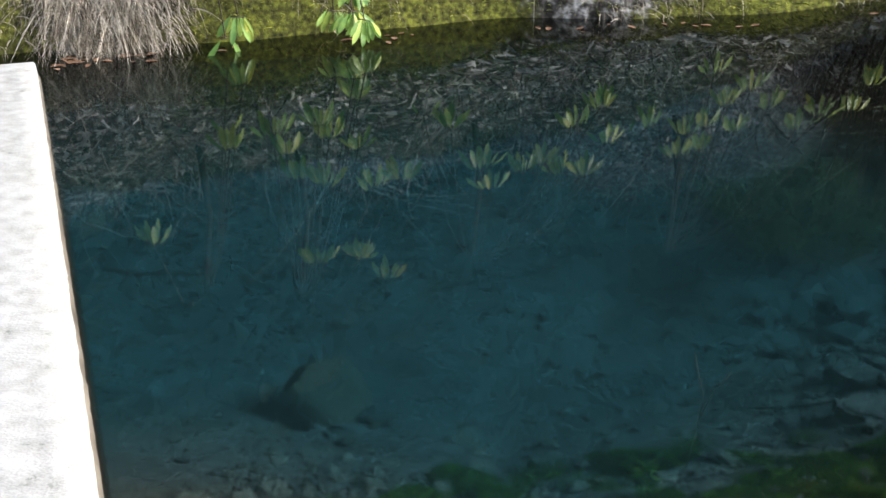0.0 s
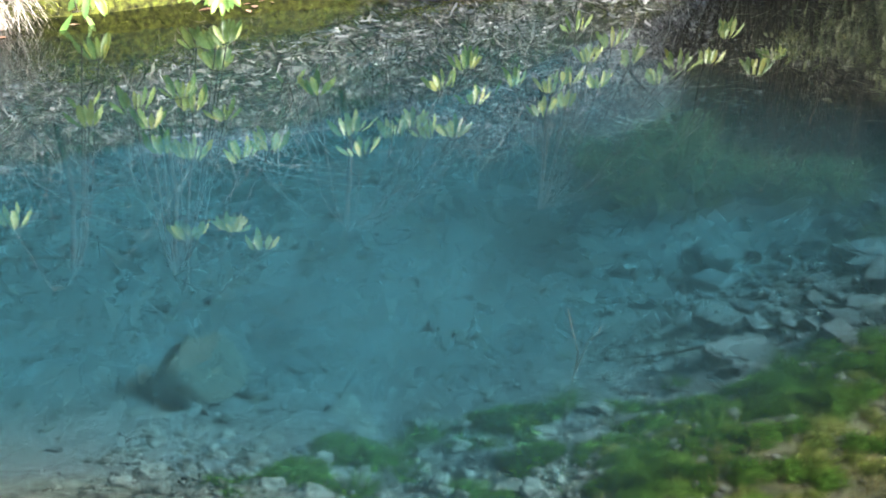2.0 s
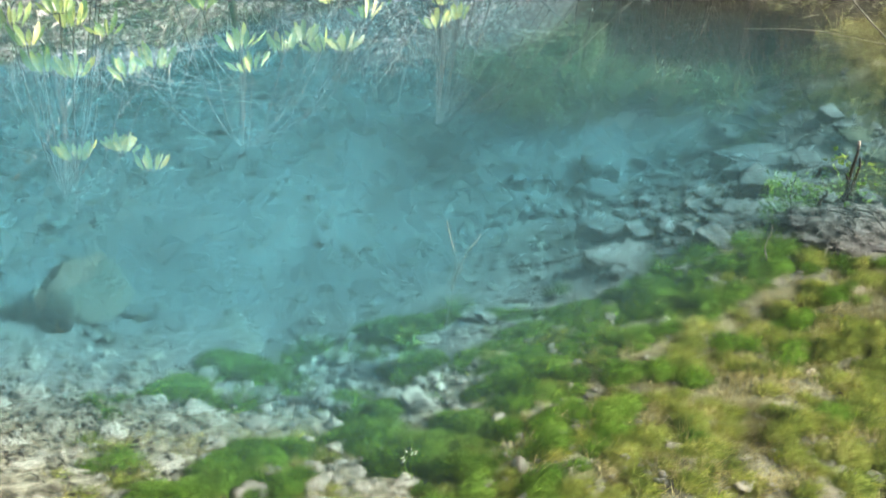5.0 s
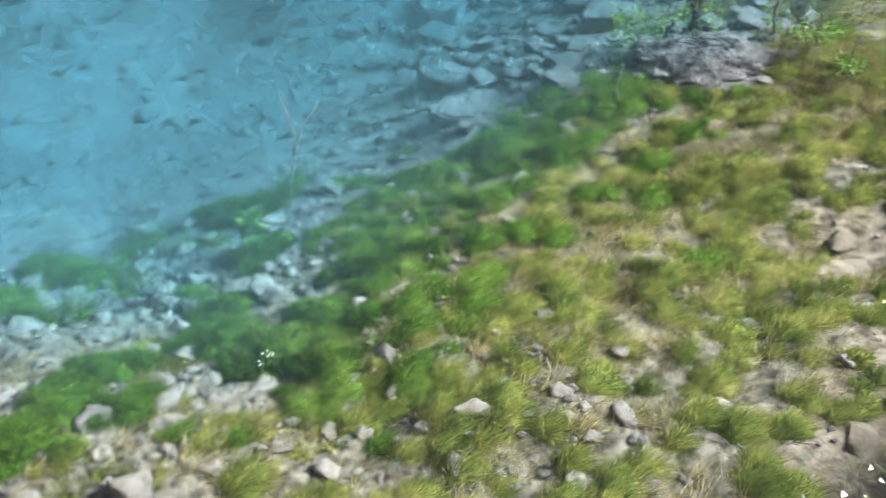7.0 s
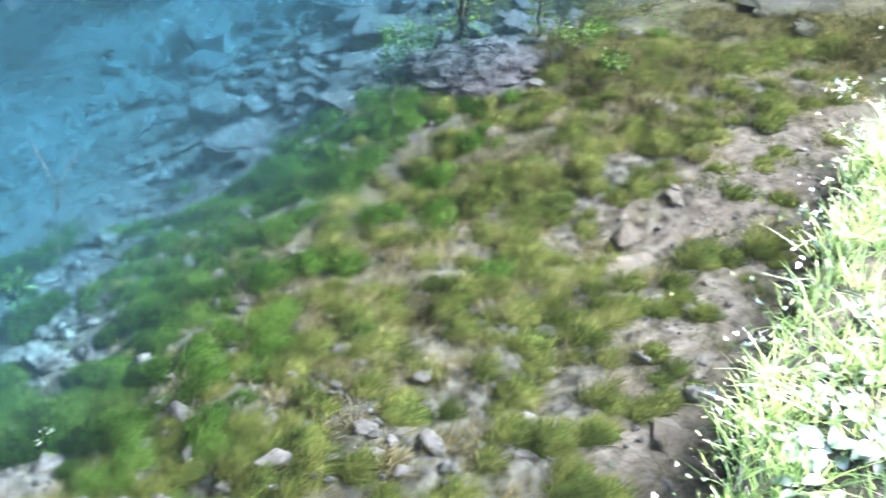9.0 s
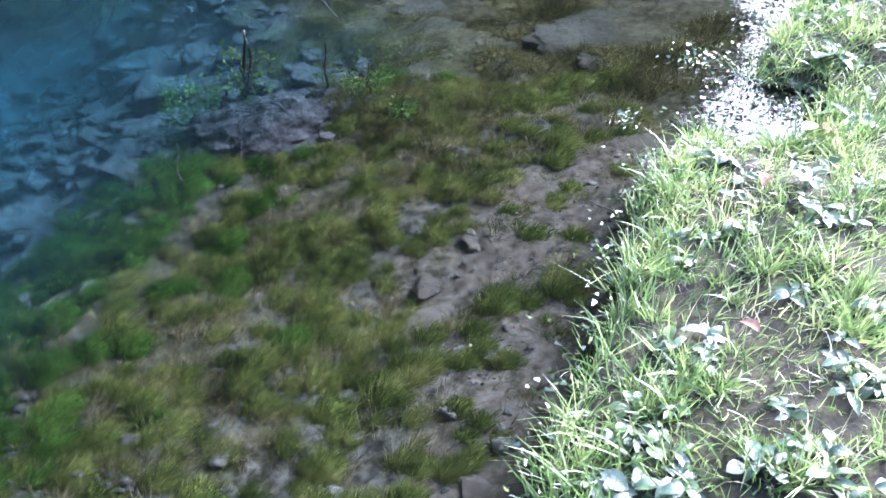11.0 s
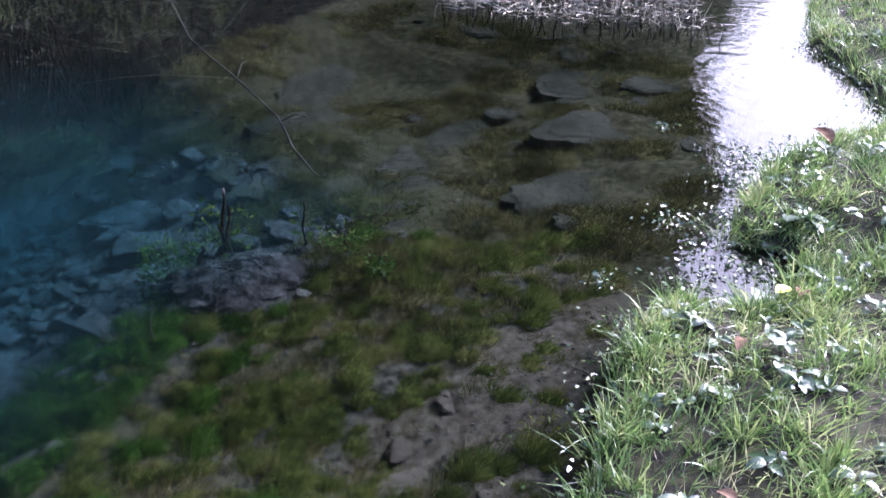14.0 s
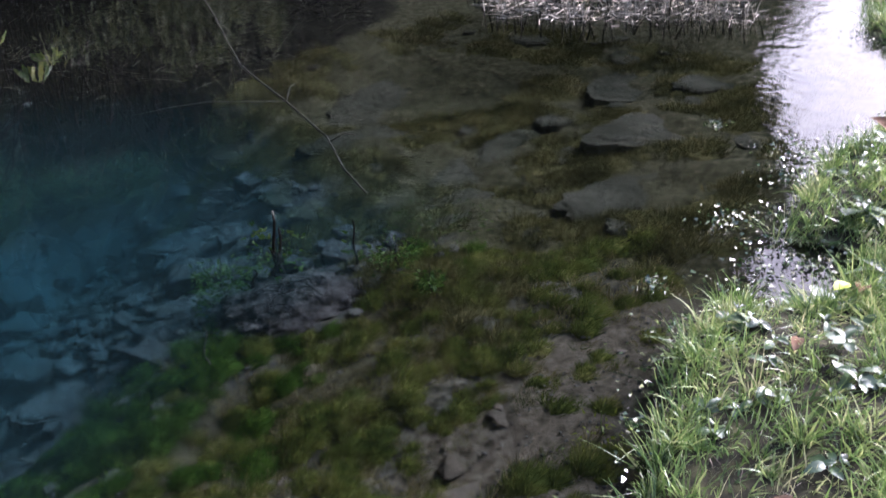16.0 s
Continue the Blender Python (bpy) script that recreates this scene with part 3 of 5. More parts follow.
def hz(x, y):
    return float(height(np.array(x), np.array(y)))


# ---- ground, water ----
def axis(lo, hi, step, far):
    core = np.arange(lo, hi + step / 2, step)
    grow, d, a = [], step, 0.0
    while a < far:
        d *= 1.35
        a += d
        grow.append(a)
    grow = np.array(grow)
    return np.concatenate([lo - grow[::-1], core, hi + grow])


def build_ground():
    xs, ys = axis(-3.2, 8.0, 0.04, 600), axis(0.2, 9.6, 0.04, 600)
    gx, gy = np.meshgrid(xs, ys)
    z = height(gx, gy)
    fine = np.zeros_like(z)
    inside = (gx > -3.2) & (gx < 8) & (gy > 0.2) & (gy < 9.6)
    rng = np.random.default_rng(4)
    fine[inside] = rng.normal(0, 1, inside.sum())
    fine = (fine + np.roll(fine, 1, 0) + np.roll(fine, 1, 1) + np.roll(fine, (1, 1), (0, 1))) / 4
    z = z + fine * 0.008
    far = np.hypot(gx, gy) > 60
    z = np.where(far, np.minimum(z, 4.0), z)
    v = np.stack([gx, gy, z], -1).reshape(-1, 3)
    nx, ny = len(xs), len(ys)
    i = (np.arange(ny - 1)[:, None] * nx + np.arange(nx - 1)[None]).ravel()
    q = np.stack([i, i + 1, i + nx + 1, i + nx], 1)
    me = quick_mesh("ground", v, q, BED)
    vx, vy = v[:, 0], v[:, 1]
    vs, vw, vk = shore_dist(vx, vy), wall_dist(vx, vy), kerb_dist(vx, vy)
    mud = np.maximum(sstep(0.5, 0.1, vs), sstep(2.4, 3.2, vx)) * 0.9
    moss = sstep(0.15, 0.35, vs) * sstep(3.0, 2.5, vy) * np.maximum(sstep(-0.05, 0.35, vx - 0.75 + 0.55 * (2.2 - vy)), 0.25 * sstep(-0.3, 0.3, vx))
    moss = moss * 0.55 * sstep(0.45, 0.95, vs) * (1 - sstep(1.2, 0.8, np.hypot((vx - 2.15) / 0.45, (vy - 1.72) / 0.22))) + 0.8 * sstep(2.3, 3.2, vx)
    mud = np.maximum(mud, 0.9 * sstep(1.3, 0.9, np.hypot((vx - 2.15) / 0.5, (vy - 1.72) / 0.26)))
    gravel = sstep(2.9, 2.3, vy) * 0.9
    soil_shade = np.maximum(sstep(0.05, -0.05, vs), sstep(-0.2, -0.4, vk)) * 1.2
    shade = sstep(3.2, 4.0, vx) * sstep(-0.2, -0.4, vw)     # slope darkened in colour for shade under the thicket
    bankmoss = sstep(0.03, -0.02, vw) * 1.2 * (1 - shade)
    # this share also carries the shade painted on bed and slope
    soil_shade = np.maximum(soil_shade, 1.2 * np.maximum(shade, shaded_mud(vx, vy)))
    shift = 0.16 * sstep(-0.4, 0.9, vx) * sstep(5.5, 3.5, vx)
    east = sstep(0.6, 1.6, vx)
    litter = sstep(-0.16 + 0.01 * east, -0.34 + 0.07 * east, vw - shift * (1 - east)) * sstep(4.0, 3.2, vx)
    for name, values in (("gravel", gravel), ("mud", mud), ("moss", moss), ("soil_shade", soil_shade), ("bankmoss", bankmoss), ("litter", litter)):
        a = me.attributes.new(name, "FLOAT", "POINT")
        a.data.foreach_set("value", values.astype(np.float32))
    ob = new("ground", me)
    tagged(ob, "earth banks, pale silt pond bed and littered slope", "ground", kind="structure")


build_ground()


def sheet(name, x0, y0, x1, y1, z, mat):
    me = quick_mesh(name, [(x0, y0, z), (x1, y0, z), (x1, y1, z), (x0, y1, z)], [(0, 1, 2, 3)], mat)
    return new(name, me)


water = tagged(sheet("water", -3.0, -0.5, 16.0, 11.0, 0.0, WATER), "clear still spring water with a mirror-like surface, tinted dark for shade below", "water", kind="structure")
water.visible_shadow = False


def tint_sheet(z, seed):
    """One sheet added to paint the deep water's blue tint and haze, its top uneven."""
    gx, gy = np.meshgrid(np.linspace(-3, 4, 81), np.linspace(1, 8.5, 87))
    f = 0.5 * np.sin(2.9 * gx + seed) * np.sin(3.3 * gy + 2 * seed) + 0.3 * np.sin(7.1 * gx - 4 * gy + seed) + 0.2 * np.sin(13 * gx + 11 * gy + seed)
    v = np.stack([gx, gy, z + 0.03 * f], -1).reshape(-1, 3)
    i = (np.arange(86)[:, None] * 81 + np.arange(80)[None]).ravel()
    me = quick_mesh("water_tint_sheet", v, np.stack([i, i + 1, i + 82, i + 81], 1), MURK)
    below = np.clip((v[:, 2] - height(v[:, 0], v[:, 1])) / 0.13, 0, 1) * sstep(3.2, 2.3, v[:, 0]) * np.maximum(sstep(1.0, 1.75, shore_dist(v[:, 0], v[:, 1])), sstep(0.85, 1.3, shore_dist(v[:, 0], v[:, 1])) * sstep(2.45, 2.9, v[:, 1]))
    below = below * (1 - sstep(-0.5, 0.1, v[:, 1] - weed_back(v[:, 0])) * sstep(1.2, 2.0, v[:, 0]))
    below = below * (1 - 0.8 * shaded_mud(v[:, 0], v[:, 1]))
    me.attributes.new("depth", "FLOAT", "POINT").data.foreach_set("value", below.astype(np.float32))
    ob = new("water_tint_sheet", me)
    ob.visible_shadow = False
    return tagged(ob, "added sheet that tints the deeper water blue-green", "water", kind="structure")


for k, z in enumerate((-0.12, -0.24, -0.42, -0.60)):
    tint_sheet(z, 1.7 * k)


# ---- concrete kerb ----
def build_kerb():
    rng = np.random.default_rng(8)
    d, n = np.array(KERB_DIR), np.array([-KERB_DIR[1], KERB_DIR[0]])
    a0 = np.array(KERB_A) - d * 1.1
    L, top = 1.1 + 3.93, 0.09
    nl, prof = 160, [(-0.06, -1.2), (-0.03, -0.3), (-0.012, 0.0), (0.0, 0.03), (0.004, top - 0.012), (0.014, top), (0.10, top), (0.20, top), (0.30, top), (0.42, top), (0.44, top - 0.02), (0.44, -0.4)]
    vs = []
    for i in range(nl + 1):
        t = i / nl * L
        for u, z in prof:
            e = 0.002 * noise.noise(Vector((t * 9, u * 5, z * 9))) + 0.004 * noise.noise(Vector((t * 31, u * 9, z * 20)))
            gap = -0.008 if abs(t - (1.1 + 3.25)) < 0.02 and z > top - 0.02 else 0
            p = a0 + d * t + n * (u + (e if u < 0.05 else 0))
            vs.append((p[0], p[1], z + e * 0.4 + gap))
    m = len(prof)
    qs = [(i * m + j, i * m + j + 1, (i + 1) * m + j + 1, (i + 1) * m + j) for i in range(nl) for j in range(m - 1)]
    # pond-side faces below z = 0.03 take the darker brown
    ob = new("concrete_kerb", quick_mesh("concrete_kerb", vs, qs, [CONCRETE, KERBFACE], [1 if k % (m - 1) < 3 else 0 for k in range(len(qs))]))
    tagged(ob, "pale weathered concrete kerb along the pond", "kerb", kind="structure")


build_kerb()

# ---- stones ----
BLOCKS = [(1.74, 4.45, 0.19), (1.66, 4.22, 0.23), (1.91, 4.24, 0.08), (2.08, 3.45, 0.22), (1.88, 3.28, 0.16), (1.74, 3.17, 0.14), (1.77, 2.95, 0.09), (1.64, 2.98, 0.14),
          (1.42, 3.51, 0.18), (-0.1, 3.75, 0.1), (-0.39, 3.49, 0.11), (0.78, 2.91, 0.09), (1.62, 3.06, 0.06), (1.76, 3.44, 0.09), (1.58, 3.25, 0.09), (1.52, 4.75, 0.1), (1.42, 3.95, 0.06),
          (1.57, 3.7, 0.07), (1.64, 3.17, 0.1)]
FLATS = [(2.35, 3.95, 0.37), (1.39, 3.12, 0.25), (0.66, 3.83, 0.17), (2.48, 3.75, 0.28), (2.25, 3.8, 0.26), (-0.23, 3.80, 0.16)]
SLABS = [(4.06, 4.43, 0.91), (3.47, 4.45, 0.55), (3.23, 3.96, 0.34), (3.33, 3.3, 0.36), (4.11, 2.94, 0.42), (3.48, 2.53, 0.47), (4.63, 3.56, 0.38), (4.8, 3.21, 0.28), (3.07, 3.1, 0.16), (2.91, 3.15, 0.12),
         (2.67, 3.53, 0.16), (3.62, 3.40, 0.30), (2.71, 3.78, 0.19)]
PALE = [(1.12, 2.28, 0.04), (0.63, 2.1, 0.06), (0.99, 1.8, 0.05), (0.87, 1.77, 0.05), (1.09, 1.61, 0.05), (0.75, 1.68, 0.05), (0.9, 1.53, 0.05),
        (0.71, 1.56, 0.07), (0.99, 1.42, 0.07), (0.9, 1.39, 0.04), (0.43, 1.67, 0.06), (0.49, 1.63, 0.05), (0.62, 1.44, 0.08), (0.17, 1.67, 0.07), (0.39, 1.56, 0.06), (0.83, 1.31, 0.06), (1.13, 1.3, 0.04)]
PALE_WEST = [(1.21, 1.38, 0.04), (0.32, 1.67, 0.05), (0.32, 2.48, 0.05), (0.21, 3.08, 0.1), (0.3, 2.83, 0.08), (0.79, 2.9, 0.09), (-0.02, 3.22, 0.11), (0.45, 2.38, 0.1), (0.18, 2.69, 0.14),
             (1.25, 2.49, 0.07), (0.49, 2.5, 0.06), (0.25, 3.28, 0.08), (-0.07, 3.33, 0.16), (0.17, 2.79, 0.12), (0.19, 2.5, 0.1)]
MUD_STONES = [(1.62, 1.9, 0.14), (1.85, 1.78, 0.15), (1.74, 1.66, 0.20), (1.39, 1.14, 0.13), (2.03, 1.81, 0.11), (1.81, 1.47, 0.05), (2.09, 1.94, 0.09), (1.54, 2.07, 0.09), (1.57, 2.19, 0.07), (1.89, 2.44, 0.1)]
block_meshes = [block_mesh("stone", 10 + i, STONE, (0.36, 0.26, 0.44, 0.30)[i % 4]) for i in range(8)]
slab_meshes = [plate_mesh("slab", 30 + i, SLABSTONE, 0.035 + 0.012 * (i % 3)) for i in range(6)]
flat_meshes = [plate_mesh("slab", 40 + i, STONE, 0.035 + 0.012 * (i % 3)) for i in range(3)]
mud_meshes = [rock_mesh("mud_stone", 70 + i, MUDSTONE, 0.30, 0.10, points=17, bevel=0.30) for i in range(4)]
pale_meshes = [rock_mesh("pale_stone", 50 + i, PALESTONE, 0.40, 0.10, points=17, bevel=0.26) for i in range(6)]
rs = random.Random(5)


def put_stone(name, me, x, y, size, label, group, sink=0.12, flat=1.0, yaw=None):
    ob = new(name, me)
    yaw = rs.uniform(0, 360) if yaw is None else yaw
    ob.matrix_basis = zrot(x, y, hz(x, y) - size * sink, yaw, size, size * rs.uniform(0.75, 1.0), size * flat * rs.uniform(0.7, 1.3), rs.uniform(-13, 13) * min(1, 0.1 / size), rs.uniform(-13, 13) * min(1, 0.1 / size))
    return tagged(ob, label, "stone", group)


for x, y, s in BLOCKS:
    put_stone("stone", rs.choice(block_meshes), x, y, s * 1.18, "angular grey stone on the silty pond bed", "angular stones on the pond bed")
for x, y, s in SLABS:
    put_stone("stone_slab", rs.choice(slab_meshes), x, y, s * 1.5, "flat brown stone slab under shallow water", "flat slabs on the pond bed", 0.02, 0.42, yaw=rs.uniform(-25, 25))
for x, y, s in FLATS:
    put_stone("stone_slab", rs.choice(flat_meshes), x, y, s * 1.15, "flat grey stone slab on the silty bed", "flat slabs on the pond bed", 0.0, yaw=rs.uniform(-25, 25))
for x, y, s in PALE + PALE_WEST:
    put_stone("pale_stone", rs.choice(pale_meshes), x, y, s * 1.2, "pale rounded limestone among water moss", "pale stones in the shallows", 0.06, 1.0 if s < 0.12 else 0.6)
for x, y, s in MUD_STONES:
    put_stone("mud_stone", rs.choice(mud_meshes), x, y, s * 1.25, "flat tan stone half sunk in mud", "flat stones in the mud", 0.05, 0.38)


def scatter_stones(n, box, sizes, meshes, name, label, group, keep):
    x0, y0, x1, y1 = box
    made = 0
    for _ in range(n * 6):
        x, y = rs.uniform(x0, x1), rs.uniform(y0, y1)
        if not keep(x, y):
            continue
        put_stone(name, rs.choice(meshes), x, y, sizes[0] * (sizes[1] / sizes[0]) ** rs.random(), label, group)
        made += 1
        if made >= n:
            break


def wet(x, y, s0=0.05):
    a = (np.array(x), np.array(y))
    return shore_dist(*a) > s0 and wall_dist(*a) > 0.1 and kerb_dist(*a) > 0.08


def spread_stones(n, box, sizes, meshes, name, label, group, gap=0.85, sink=0.12, clear=(), inshore=0.05):
    """Stones that lie side by side and don't overlap, the large ones first."""
    x0, y0, x1, y1 = box
    put = list(clear)
    todo = sorted((sizes[0] * (sizes[1] / sizes[0]) ** rs.random() for _ in range(n)), reverse=True)
    for size in todo:
        for _ in range(12):
            x, y = rs.uniform(x0, x1), rs.uniform(y0, y1)
            if wet(x, y, inshore) and all((x - a) ** 2 + (y - b) ** 2 > (gap * 0.5 * (size + s)) ** 2 for a, b, s in put):
                put.append((x, y, size))
                put_stone(name, rs.choice(meshes), x, y, size, label, group, sink)
                break


spread_stones(70, (1.25, 2.95, 2.75, 4.5), (0.04, 0.14), block_meshes, "stone", "squarish broken stone in the rubble slope", "rubble on the pond bed", 1.0, 0.08, BLOCKS + FLATS)
scatter_stones(110, (0.9, 2.8, 3.0, 4.6), (0.02, 0.07), block_meshes, "stone", "small angular grey stone in the rubble slope", "rubble on the pond bed", lambda x, y: wet(x, y))
spread_stones(150, (-0.75, 1.65, 0.65, 3.1), (0.045, 0.14), pale_meshes, "pale_stone", "crusty pale stone in the gravelly shallows", "pale gravel stones", 0.95, 0.14)
scatter_stones(40, (-0.7, 1.7, 0.8, 2.7), (0.025, 0.06), pale_meshes, "pale_stone", "small pale stone in the gravelly shallows", "pale gravel stones", lambda x, y: wet(x, y))
spread_stones(90, (0.1, 0.85, 1.75, 2.0), (0.035, 0.085), pale_meshes, "pale_stone", "flat creamy stone among water moss", "pale stones in the shallows", 1.3, 0.2, PALE + MUD_STONES)
scatter_stones(40, (0.2, 0.9, 2.2, 2.4), (0.02, 0.05), pale_meshes, "pale_stone", "small pale stone among water moss", "pale stones in the shallows", lambda x, y: wet(x, y))
scatter_stones(9, (1.6, 1.4, 2.6, 2.1), (0.025, 0.06), mud_meshes, "mud_stone", "small tan stone pressed into mud", "flat stones in the mud", lambda x, y: wet(x, y, 0.15))
scatter_stones(45, (-1.6, 2.6, 2.2, 5.8), (0.02, 0.07), block_meshes, "stone", "small silt-topped stone on the deep bed", "stones on the deep bed", lambda x, y: wet(x, y))
spread_stones(34, (2.75, 2.2, 5.2, 5.0), (0.07, 0.26), slab_meshes, "stone_slab", "brown stone on the shallow bed", "stones in the shallow outlet", 1.25, 0.0, SLABS, 0.4)

boulder = new("boulder", rock_mesh("boulder", 77, BOULDER, 0.62, points=22, bevel=0.30))
boulder.matrix_basis = zrot(-0.61, 3.57, hz(-0.61, 3.57) - 0.03, 40, 0.46, 0.40, 0.50)
tagged(boulder, "large silt-coated brown boulder on the deep bed", "boulder")


def pebbles(name, n, box, sizes, keep, label, seed):
    """Loose pebbles too small and many to count, as one bed of geometry."""
    rng = np.random.default_rng(seed)
    bm = bmesh.new()
    bmesh.ops.create_icosphere(bm, subdivisions=1, radius=0.5)
    bv = np.array([v.co[:] for v in bm.verts])
    bf = np.array([[v.index for v in f.verts] for f in bm.faces])
    bm.free()
    p = np.stack([rng.uniform(box[0], box[2], n), rng.uniform(box[1], box[3], n)], 1)
    p = p[keep(p[:, 0], p[:, 1])]
    k = len(p)
    s = sizes[0] * (sizes[1] / sizes[0]) ** (rng.uniform(0, 1, k) ** 2)
    shape = rng.uniform(0.6, 1.15, (k, 1, 3)) * np.array([1, 0.85, 0.45])
    v = bv[None] * shape * (1 + rng.normal(0, 0.13, (k, len(bv), 1)))
    a = rng.uniform(0, 6.283, k)
    ca, sa = np.cos(a)[:, None], np.sin(a)[:, None]
    v = np.stack([v[..., 0] * ca - v[..., 1] * sa, v[..., 0] * sa + v[..., 1] * ca, v[..., 2]], -1) * s[:, None, None]
    v = v + np.stack([p[:, 0], p[:, 1], height(p[:, 0], p[:, 1]) + 0.12 * s], 1)[:, None]
    f = bf[None] + (np.arange(k) * len(bv))[:, None, None]
    tagged(new(name, quick_mesh(name, v.reshape(-1, 3), f.reshape(-1, 3), PEBBLE, smooth=False)), label, "pebbles", kind="stuff")


def open_bed(x, y):
    return (shore_dist(x, y) > 0.03) & (wall_dist(x, y) > 0.1) & (kerb_dist(x, y) > 0.06)


pebbles("pebbles", 4200, (-0.85, 1.0, 1.0, 2.9), (0.006, 0.042), open_bed, "pale gravel and pebbles in the shallows", 61)
pebbles("pebbles", 1100, (0.9, 2.6, 2.8, 4.8), (0.014, 0.07), open_bed, "loose rubble on the sloping pond bed", 62)
pebbles("pebbles", 1500, (-2.2, 2.7, 2.6, 6.6), (0.010, 0.08), open_bed, "scattered pebbles on the deep silt", 63)
pebbles("pebbles", 2200, (1.2, 1.0, 2.7, 2.2), (0.004, 0.018), open_bed, "fine gravel on the bare mud", 65)
pebbles("pebbles", 2600, (0.6, 0.9, 3.6, 4.0), (0.005, 0.022), lambda x, y: open_bed(x, y) & (shore_dist(x, y) > 0.35), "pebbles between water moss and slabs", 64)


# ---- water moss and algae ----
def patchy(x, y, f=1.0, off=0.0):
    return (0.5 + 0.25 * np.sin(3.7 * f * x + 2.1 * f * y + off) * np.sin(4.3 * f * y - 1.7 * f * x + 2 * off)
            + 0.25 * np.sin(9.1 * f * x - 3 * f * y + 3 * off) * np.sin(8.3 * f * y + 2.7 * f * x))


def tufts(name, mat, centres, radius, per, length, width, label, seed, lift=0.75, droop=0.35, segs=2, zlift=0.0, flow=0.0):
    """Soft clumps: low cushions covered with fine strands, as one bed of growth."""
    rng = np.random.default_rng(seed)
    centres, radius = np.asarray(centres, dtype=float), np.asarray(radius, dtype=float)
    c = np.repeat(centres, per, 0)
    r = np.repeat(radius, per)
    k = len(c)
    ang, rad = rng.uniform(0, 2 * np.pi, k), np.sqrt(rng.uniform(0, 1, k))
    x, y = c[:, 0] + r * rad * np.cos(ang), c[:, 1] + r * rad * np.sin(ang)
    z = height(x, y) - 0.006 + zlift * r * (1 - rad ** 2)
    out = np.stack([np.cos(ang) * rad + flow, np.sin(ang) * rad + 0.3 * flow, np.full(k, lift)], 1) + rng.normal(0, 0.25, (k, 3))
    grow = unit(out)
    L = rng.uniform(0.6, 1.2, k) * length * np.repeat(rng.uniform(0.7, 1.3, len(centres)), per)
    curl = np.stack([rng.normal(0, 1, k) + 2 * flow, rng.normal(0, 1, k), np.full(k, -0.8)], 1)
    pieces = [blades(rng, np.stack([x, y, z], 1), grow, L, np.full(k, width) * rng.uniform(0.7, 1.3, k), np.full(k, droop) * rng.uniform(0.3, 1.5, k), segs, curl)]
    if zlift:
        rings, sides = 5, 12
        u = np.linspace(0.0, 1.12, rings + 1)
        a = np.linspace(0, 2 * np.pi, sides, endpoint=False)
        wob = 1 + 0.16 * np.sin(3 * a[None] + rng.uniform(0, 6.28, (len(centres), 1))) + 0.08 * np.sin(7 * a[None] + rng.uniform(0, 6.28, (len(centres), 1)))
        dx = (radius[:, None] * wob)[:, None] * u[None, :, None] * np.cos(a)[None, None]
        dy = (radius[:, None] * wob)[:, None] * u[None, :, None] * np.sin(a)[None, None]
        px, py = centres[:, 0, None, None] + dx, centres[:, 1, None, None] + dy
        pz = height(px, py) - 0.004 + 0.8 * zlift * radius[:, None, None] * (1 - u[None, :, None] ** 2) - 0.02 * (u[None, :, None] > 1) + 0.1 * radius[:, None, None] * rng.normal(0, 0.4, px.shape) * (u[None, :, None] > 0)
        v = np.stack([px, py, pz], -1).reshape(-1, 3)
        cell = (np.arange(rings)[:, None] * sides + np.arange(sides)[None]).ravel()
        nxt = (np.arange(rings)[:, None] * sides + (np.arange(sides)[None] + 1) % sides).ravel()
        q = np.stack([cell, nxt, nxt + sides, cell + sides], 1)
        q = (q[None] + (np.arange(len(centres)) * (rings + 1) * sides)[:, None, None]).reshape(-1, 4)
        pieces.append((v, q))
    v, q = joined(pieces)
    v[:, 2] = np.minimum(v[:, 2], -0.012)
    return tagged(new(name, quick_mesh(name, v, q, mat)), label, "water plant", kind="stuff")


def pick(rng, n, box, keep):
    pts = np.stack([rng.uniform(box[0], box[2], n), rng.uniform(box[1], box[3], n)], 1)
    return pts[keep(pts[:, 0], pts[:, 1])]


